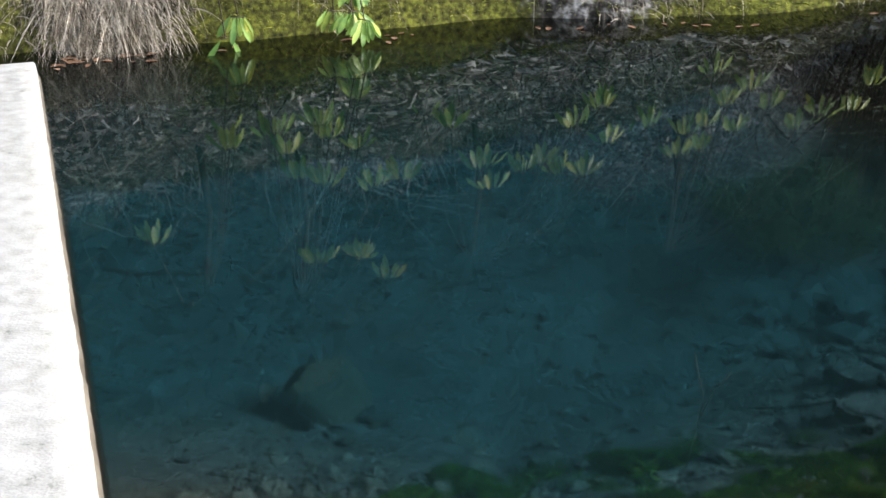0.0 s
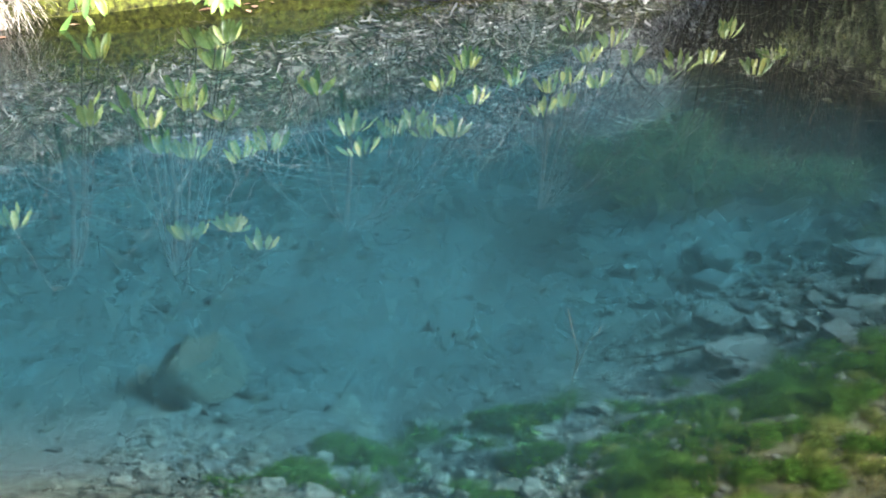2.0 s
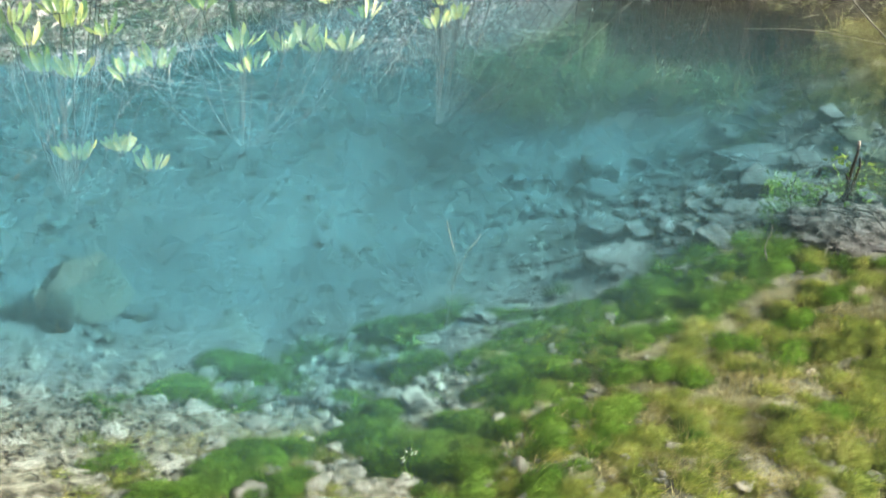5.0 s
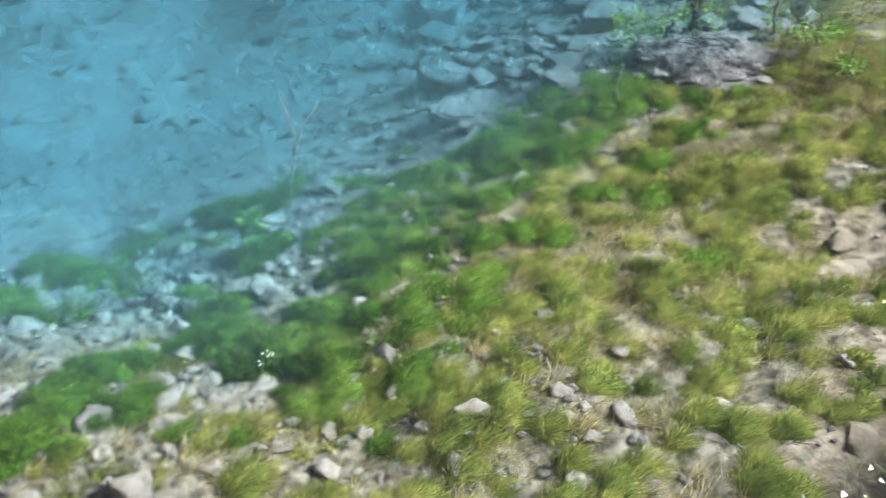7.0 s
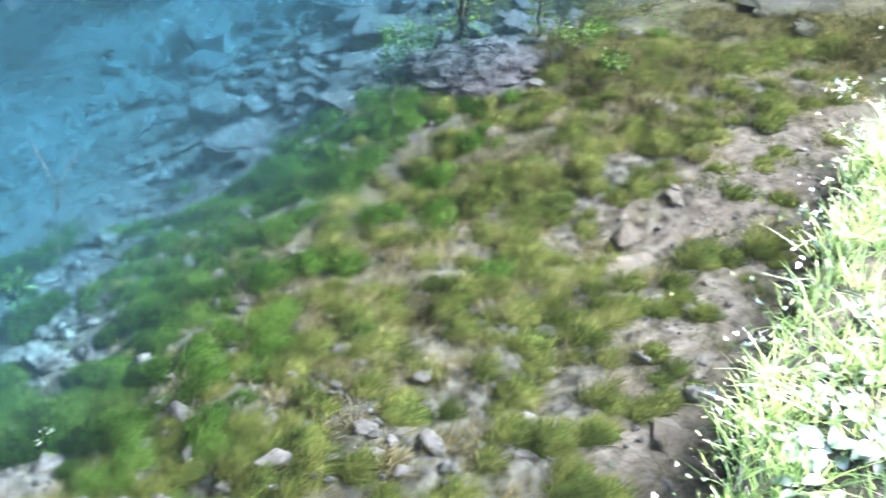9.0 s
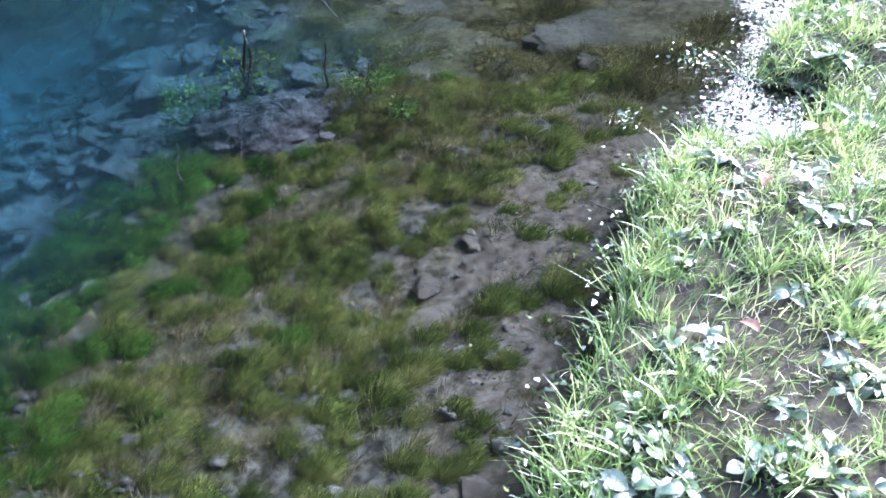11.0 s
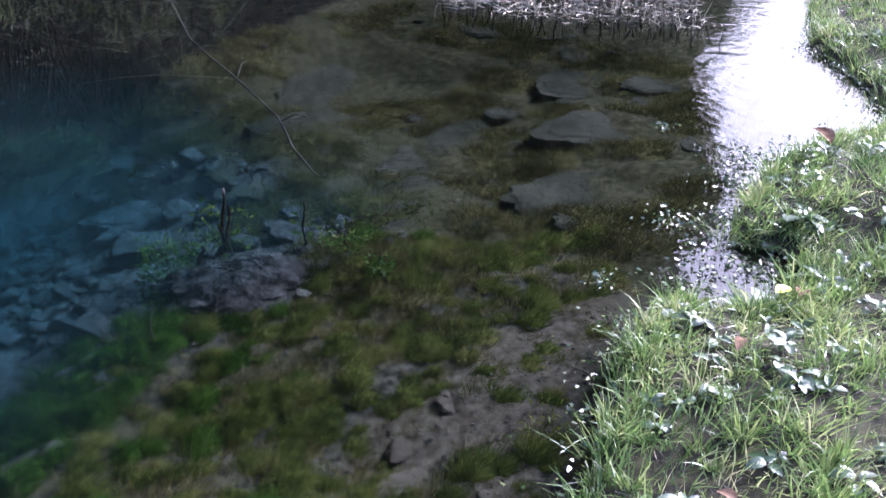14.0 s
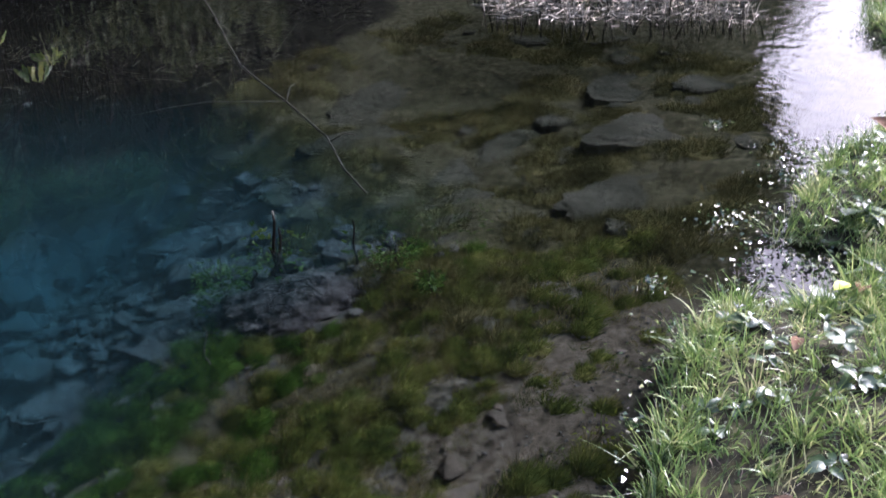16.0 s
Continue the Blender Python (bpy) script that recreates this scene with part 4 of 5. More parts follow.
def build_moss():
    rng = np.random.default_rng(12)

    def zone(x, y):
        s = shore_dist(x, y)
        shelf = (s > 0.10 + 0.20 * sstep(0.8, 1.3, x) * patchy(x, y, 1.5, 1.0) * 1.4) & (y < 2.95 + 0.12 * np.sin(4 * x)) & (kerb_dist(x, y) > 0.2)
        left = (x > 0.56 - 0.38 * (2.2 - y) + 0.1 * np.sin(9 * y)) | (patchy(x, y, 1.4, 2.0) > 0.72)
        bare = (np.hypot((x - 2.15) / 0.42, (y - 1.72) / 0.2) < 1) | (np.hypot((x - 2.15) / 0.3, (y - 2.85) / 0.22) < 1)
        return shelf & left & ~bare & (x + 0.25 * np.sin(5 * y) < 2.85)

    pts = pick(rng, 11000, (-0.5, 0.75, 3.4, 3.1), zone)
    kept = []
    for p in pts:
        if all((p[0] - o[0]) ** 2 + (p[1] - o[1]) ** 2 > 0.062 ** 2 for o in kept):
            kept.append(p)
    pts = np.array(kept)
    pts = pts[patchy(pts[:, 0], pts[:, 1], 1.6, 0.4) + rng.normal(0, 0.28, len(pts)) > 0.22 + 0.10 * sstep(1.0, 0.5, shore_dist(pts[:, 0], pts[:, 1]))]
    s = shore_dist(pts[:, 0], pts[:, 1])
    deep = s + rng.normal(0, 0.25, len(pts)) > 1.2
    size = 0.024 + 0.044 * rng.uniform(0, 1, len(pts)) ** 1.6
    tufts("water_moss", MOSS, pts[~deep], size[~deep], 320, 0.029, 0.0022, "olive and yellow-green water moss in the shallows", 21, 0.6, 0.5, zlift=0.5, flow=0.8)
    tufts("water_moss", ALGAE, pts[deep], size[deep] * 1.1, 320, 0.029, 0.0022, "dark green water moss on the shelf edge", 22, 0.6, 0.5, zlift=0.5, flow=0.8)
    low = pick(rng, 7600, (-0.3, 0.75, 3.4, 3.1), zone)
    low = low[rng.uniform(0, 1, len(low)) < 0.45 + 0.55 * sstep(0.5, 0.95, shore_dist(low[:, 0], low[:, 1]))]
    half = int(0.45 * len(low))
    tufts("water_moss", MOSS, low[:half], rng.uniform(0.02, 0.05, half), 34, 0.026, 0.0026, "thin low growth of olive water moss", 26, 0.6, 0.5, 1, flow=0.4)
    dry = low[half:][shore_dist(low[half:, 0], low[half:, 1]) + rng.normal(0, 0.2, len(low) - half) < 1.15]
    tufts("withered_moss", DEADMOSS, dry, rng.uniform(0.015, 0.045, len(dry)), 60, 0.040, 0.0028, "pale withered strands between the moss clumps", 28, 0.7, 0.5, 2, flow=0.5)
    mounds = [(-0.28, 1.88, 0.10), (-0.20, 1.92, 0.11), (-0.10, 2.02, 0.10), (0.0, 2.18, 0.10), (0.04, 1.97, 0.09), (0.30, 2.21, 0.12), (0.41, 2.05, 0.13), (0.54, 2.14, 0.10), (0.71, 2.33, 0.10), (0.85, 2.29, 0.07),
              (-0.05, 2.86, 0.14), (-0.20, 2.72, 0.06), (0.47, 3.0, 0.11), (0.60, 2.97, 0.09), (0.48, 2.61, 0.08), (1.30, 2.74, 0.12), (1.40, 2.57, 0.09), (0.35, 2.37, 0.08),
              (-0.15, 2.54, 0.05), (1.07, 2.74, 0.10), (0.48, 1.93, 0.09), (0.34, 2.05, 0.10), (0.62, 2.04, 0.07)]
    for x, y, r in mounds:
        r *= 1.08
        blobs = [(x, y, r * 0.85)] + [(x + r * rng.uniform(-0.8, 0.8), y + r * rng.uniform(-0.6, 0.6), r * rng.uniform(0.35, 0.65)) for _ in range(5)]
        tufts("algae_mound", ALGAE, [b[:2] for b in blobs], [b[2] for b in blobs], 1900, 0.015, 0.0022, "soft dark green mound of algae", int(1000 + 100 * x + y), 0.8, 0.4, 1, zlift=0.5)
    # thin growth on the slabs of the outlet
    far = pick(rng, 3000, (2.3, 1.9, 5.2, 5.2), lambda x, y: (shore_dist(x, y) > 0.2) & (wall_dist(x, y) > 0.2) & (shaded_mud(x, y) < 0.4))
    far = far[(patchy(far[:, 0], far[:, 1], 1.1, 1.7) > 0.42 + 0.12 * sstep(3.2, 2.6, far[:, 0]))]
    for sx, sy, size in SLABS:
        far = far[np.hypot(far[:, 0] - sx, far[:, 1] - sy) > 0.55 * size]
    tufts("water_moss", OUTMOSS, far, rng.uniform(0.04, 0.11, len(far)), 70, 0.036, 0.0042, "brown and olive water moss between submerged slabs", 23, zlift=0.15, flow=0.4)
    # grassy weed under the far bank
    weed = pick(rng, 1100, (0.6, 4.3, 3.3, 6.0), lambda x, y: (wall_dist(x, y) > 0.15) & (y < weed_back(x) + rng.normal(0, 0.1, len(x)))
                & (height(x, y) > -0.64) & (y > weed_front(x) + 0.3 * (patchy(x, y, 1.6, 0.3) - 0.5) + rng.normal(0, 0.08, len(x))) & (patchy(x, y, 2.2, 1.9) > 0.38) & (shaded_mud(x, y) < 0.5))
    tufts("pond_weed", WEED, weed, rng.uniform(0.03, 0.09, len(weed)), 60, 0.17, 0.0042, "brownish green submerged weed under the far bank", 24, 1.2, 0.5)
    fringe = pick(rng, 520, (-0.55, 1.35, 0.75, 2.3), lambda x, y: (shore_dist(x, y) > 0.25) & (kerb_dist(x, y) > 0.3) & (patchy(x, y, 2.6, 1.3) > 0.42))
    tufts("withered_moss", DEADMOSS, fringe[::2], rng.uniform(0.02, 0.06, len(fringe[::2])), 40, 0.036, 0.0026, "pale withered strands over gravel", 31, 0.7, 0.5, 2, flow=0.5)
    tufts("water_moss", MOSS, fringe[1::2], rng.uniform(0.015, 0.045, len(fringe[1::2])), 110, 0.028, 0.0024, "yellow-green moss tufts over gravel", 32, 0.7, 0.5, 2, zlift=0.3, flow=0.5)
    strip = pick(rng, 900, (1.2, 0.95, 2.7, 2.2), lambda x, y: (shore_dist(x, y) > 0.10) & (shore_dist(x, y) < 0.62) & (patchy(x, y, 2.4, 0.7) > 0.44))
    tufts("withered_moss", DEADMOSS, strip[::3], rng.uniform(0.02, 0.05, len(strip[::3])), 50, 0.032, 0.0026, "pale withered strands on the muddy edge", 33, 0.7, 0.5, 2, flow=0.5)
    tufts("water_moss", MOSS, strip[::2], rng.uniform(0.012, 0.04, len(strip[::2])), 60, 0.026, 0.0028, "sparse olive moss on the muddy edge", 27, 0.6, 0.5, 1, flow=0.4)
    tufts("water_moss", MOSS, strip[1::7], rng.uniform(0.02, 0.04, len(strip[1::7])), 170, 0.022, 0.0024, "olive moss clumps on the muddy edge", 29, 0.6, 0.5, zlift=0.45, flow=0.7)
    thin = pick(rng, 100, (-0.1, 2.5, 2.0, 3.35), lambda x, y: (patchy(x, y, 2.0, 0.9) > 0.55) & (y < 3.25 - 0.25 * np.abs(x - 1.0)))
    tufts("water_moss", ALGAE, thin, rng.uniform(0.02, 0.06, len(thin)), 110, 0.06, 0.0028, "dark green water moss on stones", 25, zlift=0.3, flow=0.3)


build_moss()


# ---- grass bank ----
def build_grass():
    rng = np.random.default_rng(31)
    pts = pick(rng, 105000, (0.3, 0.2, 8.5, 4.2), lambda x, y: (shore_dist(x, y) < 0.02) & (shore_dist(x, y) > -1.9))
    near = np.exp(-np.hypot(pts[:, 0] - 2.2, pts[:, 1] - 1.0) / 4.5)
    clump = patchy(pts[:, 0], pts[:, 1], 2.1, 1.1)
    pts = pts[(rng.uniform(0, 1, len(pts)) < near * (0.75 + 1.2 * clump))]
    k = len(pts)
    x, y = pts[:, 0], pts[:, 1]
    clump = patchy(x, y, 2.1, 1.1)
    edge = np.exp(-np.abs(shore_dist(x, y)) / 0.10)
    L = (0.036 + 0.075 * clump ** 1.8 + 0.03 * edge) * rng.uniform(0.5, 1.35, k)
    flow = np.stack([np.sin(5 * x + 3 * y), np.cos(4 * y - 3 * x), np.zeros(k)], 1) * 0.45
    grow = unit(np.stack([rng.normal(0, 0.35, k), rng.normal(0, 0.35, k), np.ones(k)], 1) + flow)
    v, q = blades(rng, np.stack([x, y, height(x, y) - 0.008], 1), grow, L, rng.uniform(0.0025, 0.0058, k), rng.uniform(0.1, 0.9, k), 3)
    tagged(new("bank_grass", quick_mesh("bank_grass", v, q, GRASS)), "fresh green grass of mixed length on the bank", "grass", kind="stuff")
    # the rest of the meadow behind the bank
    m = 42000
    x, y = rng.uniform(-0.9, 7.0, m), 0.25 - 2.6 * rng.uniform(0, 1, m)
    keep = (shore_dist(x, y) < -0.02) & (kerb_dist(x, y) > -3.0)
    x, y = x[keep], y[keep]
    m = len(x)
    grow = unit(np.stack([rng.normal(0, 0.4, m), rng.normal(0, 0.4, m), np.ones(m)], 1))
    v, q = blades(rng, np.stack([x, y, height(x, y) - 0.008], 1), grow, rng.uniform(0.03, 0.09, m), rng.uniform(0.004, 0.008, m), rng.uniform(0.1, 0.9, m), 2)
    tagged(new("bank_grass", quick_mesh("bank_grass", v, q, GRASS)), "short green grass further back on the bank", "grass", kind="stuff")
    # upright tufts of longer blades, thick along the water's edge
    c = pick(rng, 14000, (0.6, 0.25, 7.0, 3.6), lambda x, y: (shore_dist(x, y) < 0.03) & (shore_dist(x, y) > -1.6))
    sd = shore_dist(c[:, 0], c[:, 1])
    c = c[rng.uniform(0, 1, len(c)) < (0.09 + 0.6 * np.exp(-np.abs(sd) / 0.06) + 0.3 * (patchy(c[:, 0], c[:, 1], 2.6, 0.8) > 0.58)) * np.exp(-np.hypot(c[:, 0] - 2.2, c[:, 1] - 1.0) / 4.0)]
    per = 26
    size = np.repeat(rng.uniform(0.6, 1.4, len(c)), per)
    cc = np.repeat(c, per, 0)
    k = len(cc)
    ang, rad = rng.uniform(0, 6.283, k), np.sqrt(rng.uniform(0, 1, k))
    x, y = cc[:, 0] + 0.022 * size * rad * np.cos(ang), cc[:, 1] + 0.022 * size * rad * np.sin(ang)
    grow = unit(np.stack([0.7 * rad * np.cos(ang) + rng.normal(0, 0.15, k), 0.7 * rad * np.sin(ang) + rng.normal(0, 0.15, k), np.ones(k)], 1))
    v, q = blades(rng, np.stack([x, y, np.maximum(height(x, y), -0.03) - 0.008], 1), grow, rng.uniform(0.045, 0.105, k) * size * (1 + 0.1 * np.exp(-np.abs(shore_dist(x, y)) / 0.06)), rng.uniform(0.0034, 0.0066, k), rng.uniform(0.1, 0.9, k), 4)
    tagged(new("grass_tufts", quick_mesh("grass_tufts", v, q, TUFTGRASS)), "upright tufts of bright green grass blades", "grass", kind="stuff")
    # dry thatch between the blades
    pts = pick(rng, 8000, (0.3, 0.2, 8.0, 4.0), lambda x, y: (shore_dist(x, y) < 0.06) & (shore_dist(x, y) > -1.9))
    pts = pts[rng.uniform(0, 1, len(pts)) < np.exp(-np.hypot(pts[:, 0] - 2.2, pts[:, 1] - 1.0) / 3.0)]
    k = len(pts)
    grow = unit(np.stack([rng.normal(0, 1, k), rng.normal(0, 1, k), rng.uniform(0, 0.5, k)], 1))
    v, q = blades(rng, np.stack([pts[:, 0], pts[:, 1], np.maximum(height(pts[:, 0], pts[:, 1]), 0) + 0.004], 1), grow, rng.uniform(0.03, 0.09, k), rng.uniform(0.0015, 0.003, k), rng.uniform(0.1, 0.3, k), 2)
    tagged(new("dry_thatch", quick_mesh("dry_thatch", v, q, STRAW)), "dry straw-coloured thatch in the grass", "dry grass", kind="stuff")


build_grass()


def rosette(x, y, n, size, mat, label, seed, up=25):
    """A low plant of broad leaves spread from one root."""
    rng = random.Random(seed)
    root = new("broadleaf_plant")
    root.matrix_basis = pose(x, y, max(hz(x, y), 0.0) + 0.005, 0, 0, rng.uniform(0, 360))
    for i in range(n):
        s = size * rng.uniform(0.7, 1.25)
        m = pose(0, 0, rng.uniform(0, 0.02), 0, 0, 360 / n * i + rng.uniform(-25, 25)) @ pose(0.004, 0, 0, rng.uniform(-25, 25), -rng.uniform(5, up + 20), 0) @ Matrix.Diagonal((s, s, s, 1))
        part("leaf", rng.choice(mat), root, m)
    return tagged(root, label, "plant", "broad-leaved plants in the bank grass")


ROUNDLEAF = [leaf_mesh("leaf", BROADLEAF, 1.0, w, b, f, 0.55) for w, b, f in ((0.55, 0.5, 0.12), (0.7, 0.35, 0.06), (0.45, 0.6, 0.18), (0.62, 0.8, 0.1))]


def build_rosettes():
    rng = random.Random(9)
    made = 0
    for _ in range(4000):
        x, y = 1.3 + 4.5 * rng.random() ** 1.6, rng.uniform(0.3, 2.8)
        s = float(shore_dist(np.array(x), np.array(y)))
        if not (-1.3 < s < -0.06) or float(patchy(np.array(x), np.array(y), 1.7, 0.2)) + rng.gauss(0, 0.1) < 0.47:
            continue
        rosette(x, y, rng.choice((4, 5, 6, 7)), rng.uniform(0.02, 0.046), ROUNDLEAF, "glossy broad-leaved weed in the bank grass", rng.random())
        made += 1
        if made >= 285:
            break


build_rosettes()
for x, y, n, s, seed in ((3.43, 1.65, 11, 0.085, 1), (3.12, 1.39, 8, 0.075, 2), (2.93, 1.49, 6, 0.07, 3)):
    rosette(x, y, n, s, ROUNDLEAF, "large glossy dock leaves in the bank grass", seed, 12)



def build_leaflets():
    """Small floating leaves and bits along the grass shore."""
    rng = np.random.default_rng(33)
    pts = pick(rng, 60000, (1.0, 0.7, 5.5, 3.2), lambda x, y: (shore_dist(x, y) > -0.05) & (shore_dist(x, y) < 0.30))
    s = shore_dist(pts[:, 0], pts[:, 1])
    pts = pts[(rng.uniform(0, 1, len(pts)) < 1.0 * np.exp(-np.abs(s) / 0.05)) & (patchy(pts[:, 0], pts[:, 1], 2.3, 2.2) > 0.38)]
    mats = [(3.21, 1.97, 0.13), (2.55, 1.68, 0.07), (3.91, 2.14, 0.22), (3.67, 2.05, 0.15), (2.89, 1.69, 0.16), (3.1, 1.71, 0.2), (2.69, 1.87, 0.06), (2.12, 1.47, 0.06), (3.15, 1.58, 0.12), (3.33, 1.92, 0.1), (3.91, 2.54, 0.06)]
    heap = [np.stack([mx + 0.42 * r * rng.normal(size=n), my + 0.38 * r * rng.normal(size=n)], 1) for mx, my, r in mats for n in [int(900 * r)]]
    pts = np.concatenate([pts] + heap)
    pts = pts[shore_dist(pts[:, 0], pts[:, 1]) > -0.05]
    k = len(pts)
    grow = unit(np.stack([rng.normal(size=k), rng.normal(size=k), rng.normal(0, 0.25, k)], 1))
    v, q = blades(rng, np.stack([pts[:, 0], pts[:, 1], rng.uniform(0.004, 0.02, k)], 1), grow, rng.uniform(0.006, 0.02, k), rng.uniform(0.005, 0.012, k), np.zeros(k), 2)
    v[:, 2] = np.maximum(v[:, 2], 0.003)
    tagged(new("floating_leaflets", quick_mesh("floating_leaflets", v, q, FLOATLEAF)), "tiny glossy leaves floating along the shore", "leaves", kind="stuff")


build_leaflets()
dead = new("dead_leaf", leaf_mesh("dead_leaf", DEADLEAF, 1, 0.6, 0.4, 0.3, 0.5))
dead.matrix_basis = zrot(4.02, 1.88, hz(4.02, 1.88) + 0.05, 70, 0.11, lean=-30)
tagged(dead, "curled reddish brown dead leaf lying on grass", "leaf")
yellow = new("yellow_leaf", leaf_mesh("yellow_leaf", YELLOWLEAF, 1, 0.7, 0.2, 0.1, 0.5))
yellow.matrix_basis = zrot(2.93, 1.40, hz(2.93, 1.40) + 0.06, 170, 0.06, lean=-10)
tagged(yellow, "bright yellow-green leaf at the water's edge", "leaf")


for x, y, s, yaw in ((2.92, 1.36, 0.07, 20), (2.52, 1.30, 0.05, 200), (1.95, 0.95, 0.05, 80)):
    fallen = new("dead_leaf", dead.data)
    fallen.matrix_basis = zrot(x, y, hz(x, y) + 0.045, yaw, s, lean=-12)
    tagged(fallen, "reddish brown dead leaf in the bank grass", "leaf", "dead leaves on the bank")


# ---- plants standing in the pond ----
def stem_plant(x, y, h, lean, stems, leaves, leaf_size, mat, label, seed, spread=0.1, low=0.2, stem_mat=DARKSTEM, thick=0.006):
    rng = np.random.default_rng(seed)
    root = new("water_plant")
    z0 = hz(x, y)
    root.matrix_basis = pose(x, y, z0 - 0.01)
    for i in range(stems):
        hh = h * (1 if i == 0 else rng.uniform(0.35, 0.8))
        ox, oy = (0, 0) if i == 0 else rng.normal(0, 0.03, 2)
        pts = [(ox + lean * hh * t + 0.012 * math.sin(9 * t + i), oy + 0.012 * math.cos(7 * t + 2 * i), hh * t) for t in np.linspace(0, 1, 9)]
        v, q = tube(pts, list(np.linspace(thick, thick * 0.4, 9)), 6)
        part("stem", quick_mesh("stem", v, q, stem_mat), root, label="dark wet stem")
    k = leaves
    ang, rad = rng.uniform(0, 2 * np.pi, k), spread * np.sqrt(rng.uniform(0, 1, k))
    zz = h * rng.uniform(low, 0.8, k)
    base = np.stack([rad * np.cos(ang) + lean * zz, rad * np.sin(ang), zz], 1)
    grow = unit(np.stack([np.cos(ang), np.sin(ang), rng.uniform(-0.2, 0.9, k)], 1) + rng.normal(0, 0.4, (k, 3)))
    v, q = blades(rng, base, grow, rng.uniform(0.6, 1.3, k) * leaf_size, np.full(k, leaf_size * 0.55), rng.uniform(0, 0.4, k), 3)
    part("foliage", quick_mesh("foliage", v, q, mat), root, label="small bright green leaves")
    return tagged(root, label, "water plant")


stem_plant(2.14, 3.03, 0.30, 0.02, 7, 130, 0.019, CRESS, "leafy water plant with dark stems on the root mound", 3, 0.10, thick=0.010)
stem_plant(1.98, 3.12, 0.20, 0.0, 1, 420, 0.018, CRESS, "bushy green water plant beside dark stems", 13, 0.10, 0.0, thick=0.003)
stem_plant(2.38, 2.90, 0.20, 0.0, 1, 16, 0.022, CRESS, "short dark-stemmed water plant", 4, 0.03)
stem_plant(2.40, 2.70, 0.15, 0.0, 1, 170, 0.016, CRESS, "leafy yellow-green water plant", 5, 0.09, thick=0.003)
stem_plant(2.34, 2.46, 0.12, 0.0, 1, 80, 0.016, CRESS, "small yellow-green water plant", 6, 0.04, thick=0.003)
stem_plant(2.72, 2.86, 0.14, 0.0, 1, 150, 0.014, CRESS, "thin scattered green water plant", 7, 0.20, thick=0.002)
stem_plant(0.48, 2.68, 0.17, 0.0, 1, 50, 0.024, CRESS, "bright green sprig above the algae", 8, 0.035, 0.3, CRESS, 0.002)
stem_plant(0.40, 2.64, 0.12, 0.0, 1, 18, 0.009, PETAL, "pale flowering sprig above the algae", 9, 0.04, 0.5, CRESS, 0.002)
stem_plant(0.51, 2.33, 0.12, 0.0, 1, 20, 0.009, PETAL, "pale flowering sprig over gravel", 10, 0.03, 0.5, CRESS, 0.002)
stem_plant(0.35, 1.92, 0.15, 0.0, 1, 14, 0.009, PETAL, "pale flowering sprig on an algae mound", 11, 0.02, 0.6, CRESS, 0.002)
stem_plant(2.10, 1.55, 0.08, 0.0, 1, 40, 0.014, YELLOWLEAF, "yellow-leaved seedling at the muddy edge", 14, 0.07, 0.1, CRESS, 0.002)
stem_plant(1.68, 2.72, 0.16, 0.05, 1, 4, 0.015, CRESS, "single pale reed stem", 15, 0.01, stem_mat=PALEWOOD, thick=0.004)


def root_mound():
    rng = random.Random(19)
    cx, cy = 2.09, 2.84
    z0 = hz(cx, cy)
    thing = new("root_mound")
    thing.matrix_basis = pose(cx, cy, z0)
    bm = bmesh.new()
    bmesh.ops.create_icosphere(bm, subdivisions=5, radius=1)
    for v in bm.verts:
        n = v.co.normalized()
        r = 1 + 0.35 * noise.noise(n * 1.9 + Vector((3, 1, 2))) + 0.22 * noise.noise(n * 4.5) + 0.30 * abs(noise.noise(Vector((n.x * 5, n.y * 12, n.z * 6)))) + 0.12 * noise.noise(n * 20)
        v.co = Vector((n.x * 0.24 * r, n.y * 0.17 * r, n.z * 0.06 * r))
    part("soil_lump", bm_mesh("soil_lump", bm, ROOT), thing, pose(0, 0, 0.0, 0, 0, -15))
    for i in range(16):
        a = rng.uniform(0, 6.28)
        pts, r, p = [], rng.uniform(0.002, 0.0035), Vector((0.14 * rng.uniform(-1, 1), 0.08 * rng.uniform(-1, 1), 0.07))
        for k in range(8):
            pts.append(p.copy())
            a += rng.uniform(-0.5, 0.5)
            p += Vector((0.045 * math.cos(a), 0.034 * math.sin(a), 0))
            e = (p.x / 0.22) ** 2 + (p.y / 0.14) ** 2
            p.z = max(0.066 * math.sqrt(max(0.0, 1 - e)) + 0.012 + rng.uniform(-0.008, 0.014), hz(cx + p.x, cy + p.y) - z0 + 0.004)
        v, q = tube(pts, [r * (1 - 0.1 * k) for k in range(8)], 6)
        part("root", quick_mesh("root", v, q, ROOT), thing, label="thin grey root")
    return tagged(thing, "grey tangled root mound rising from the bed", "root")


root_mound()


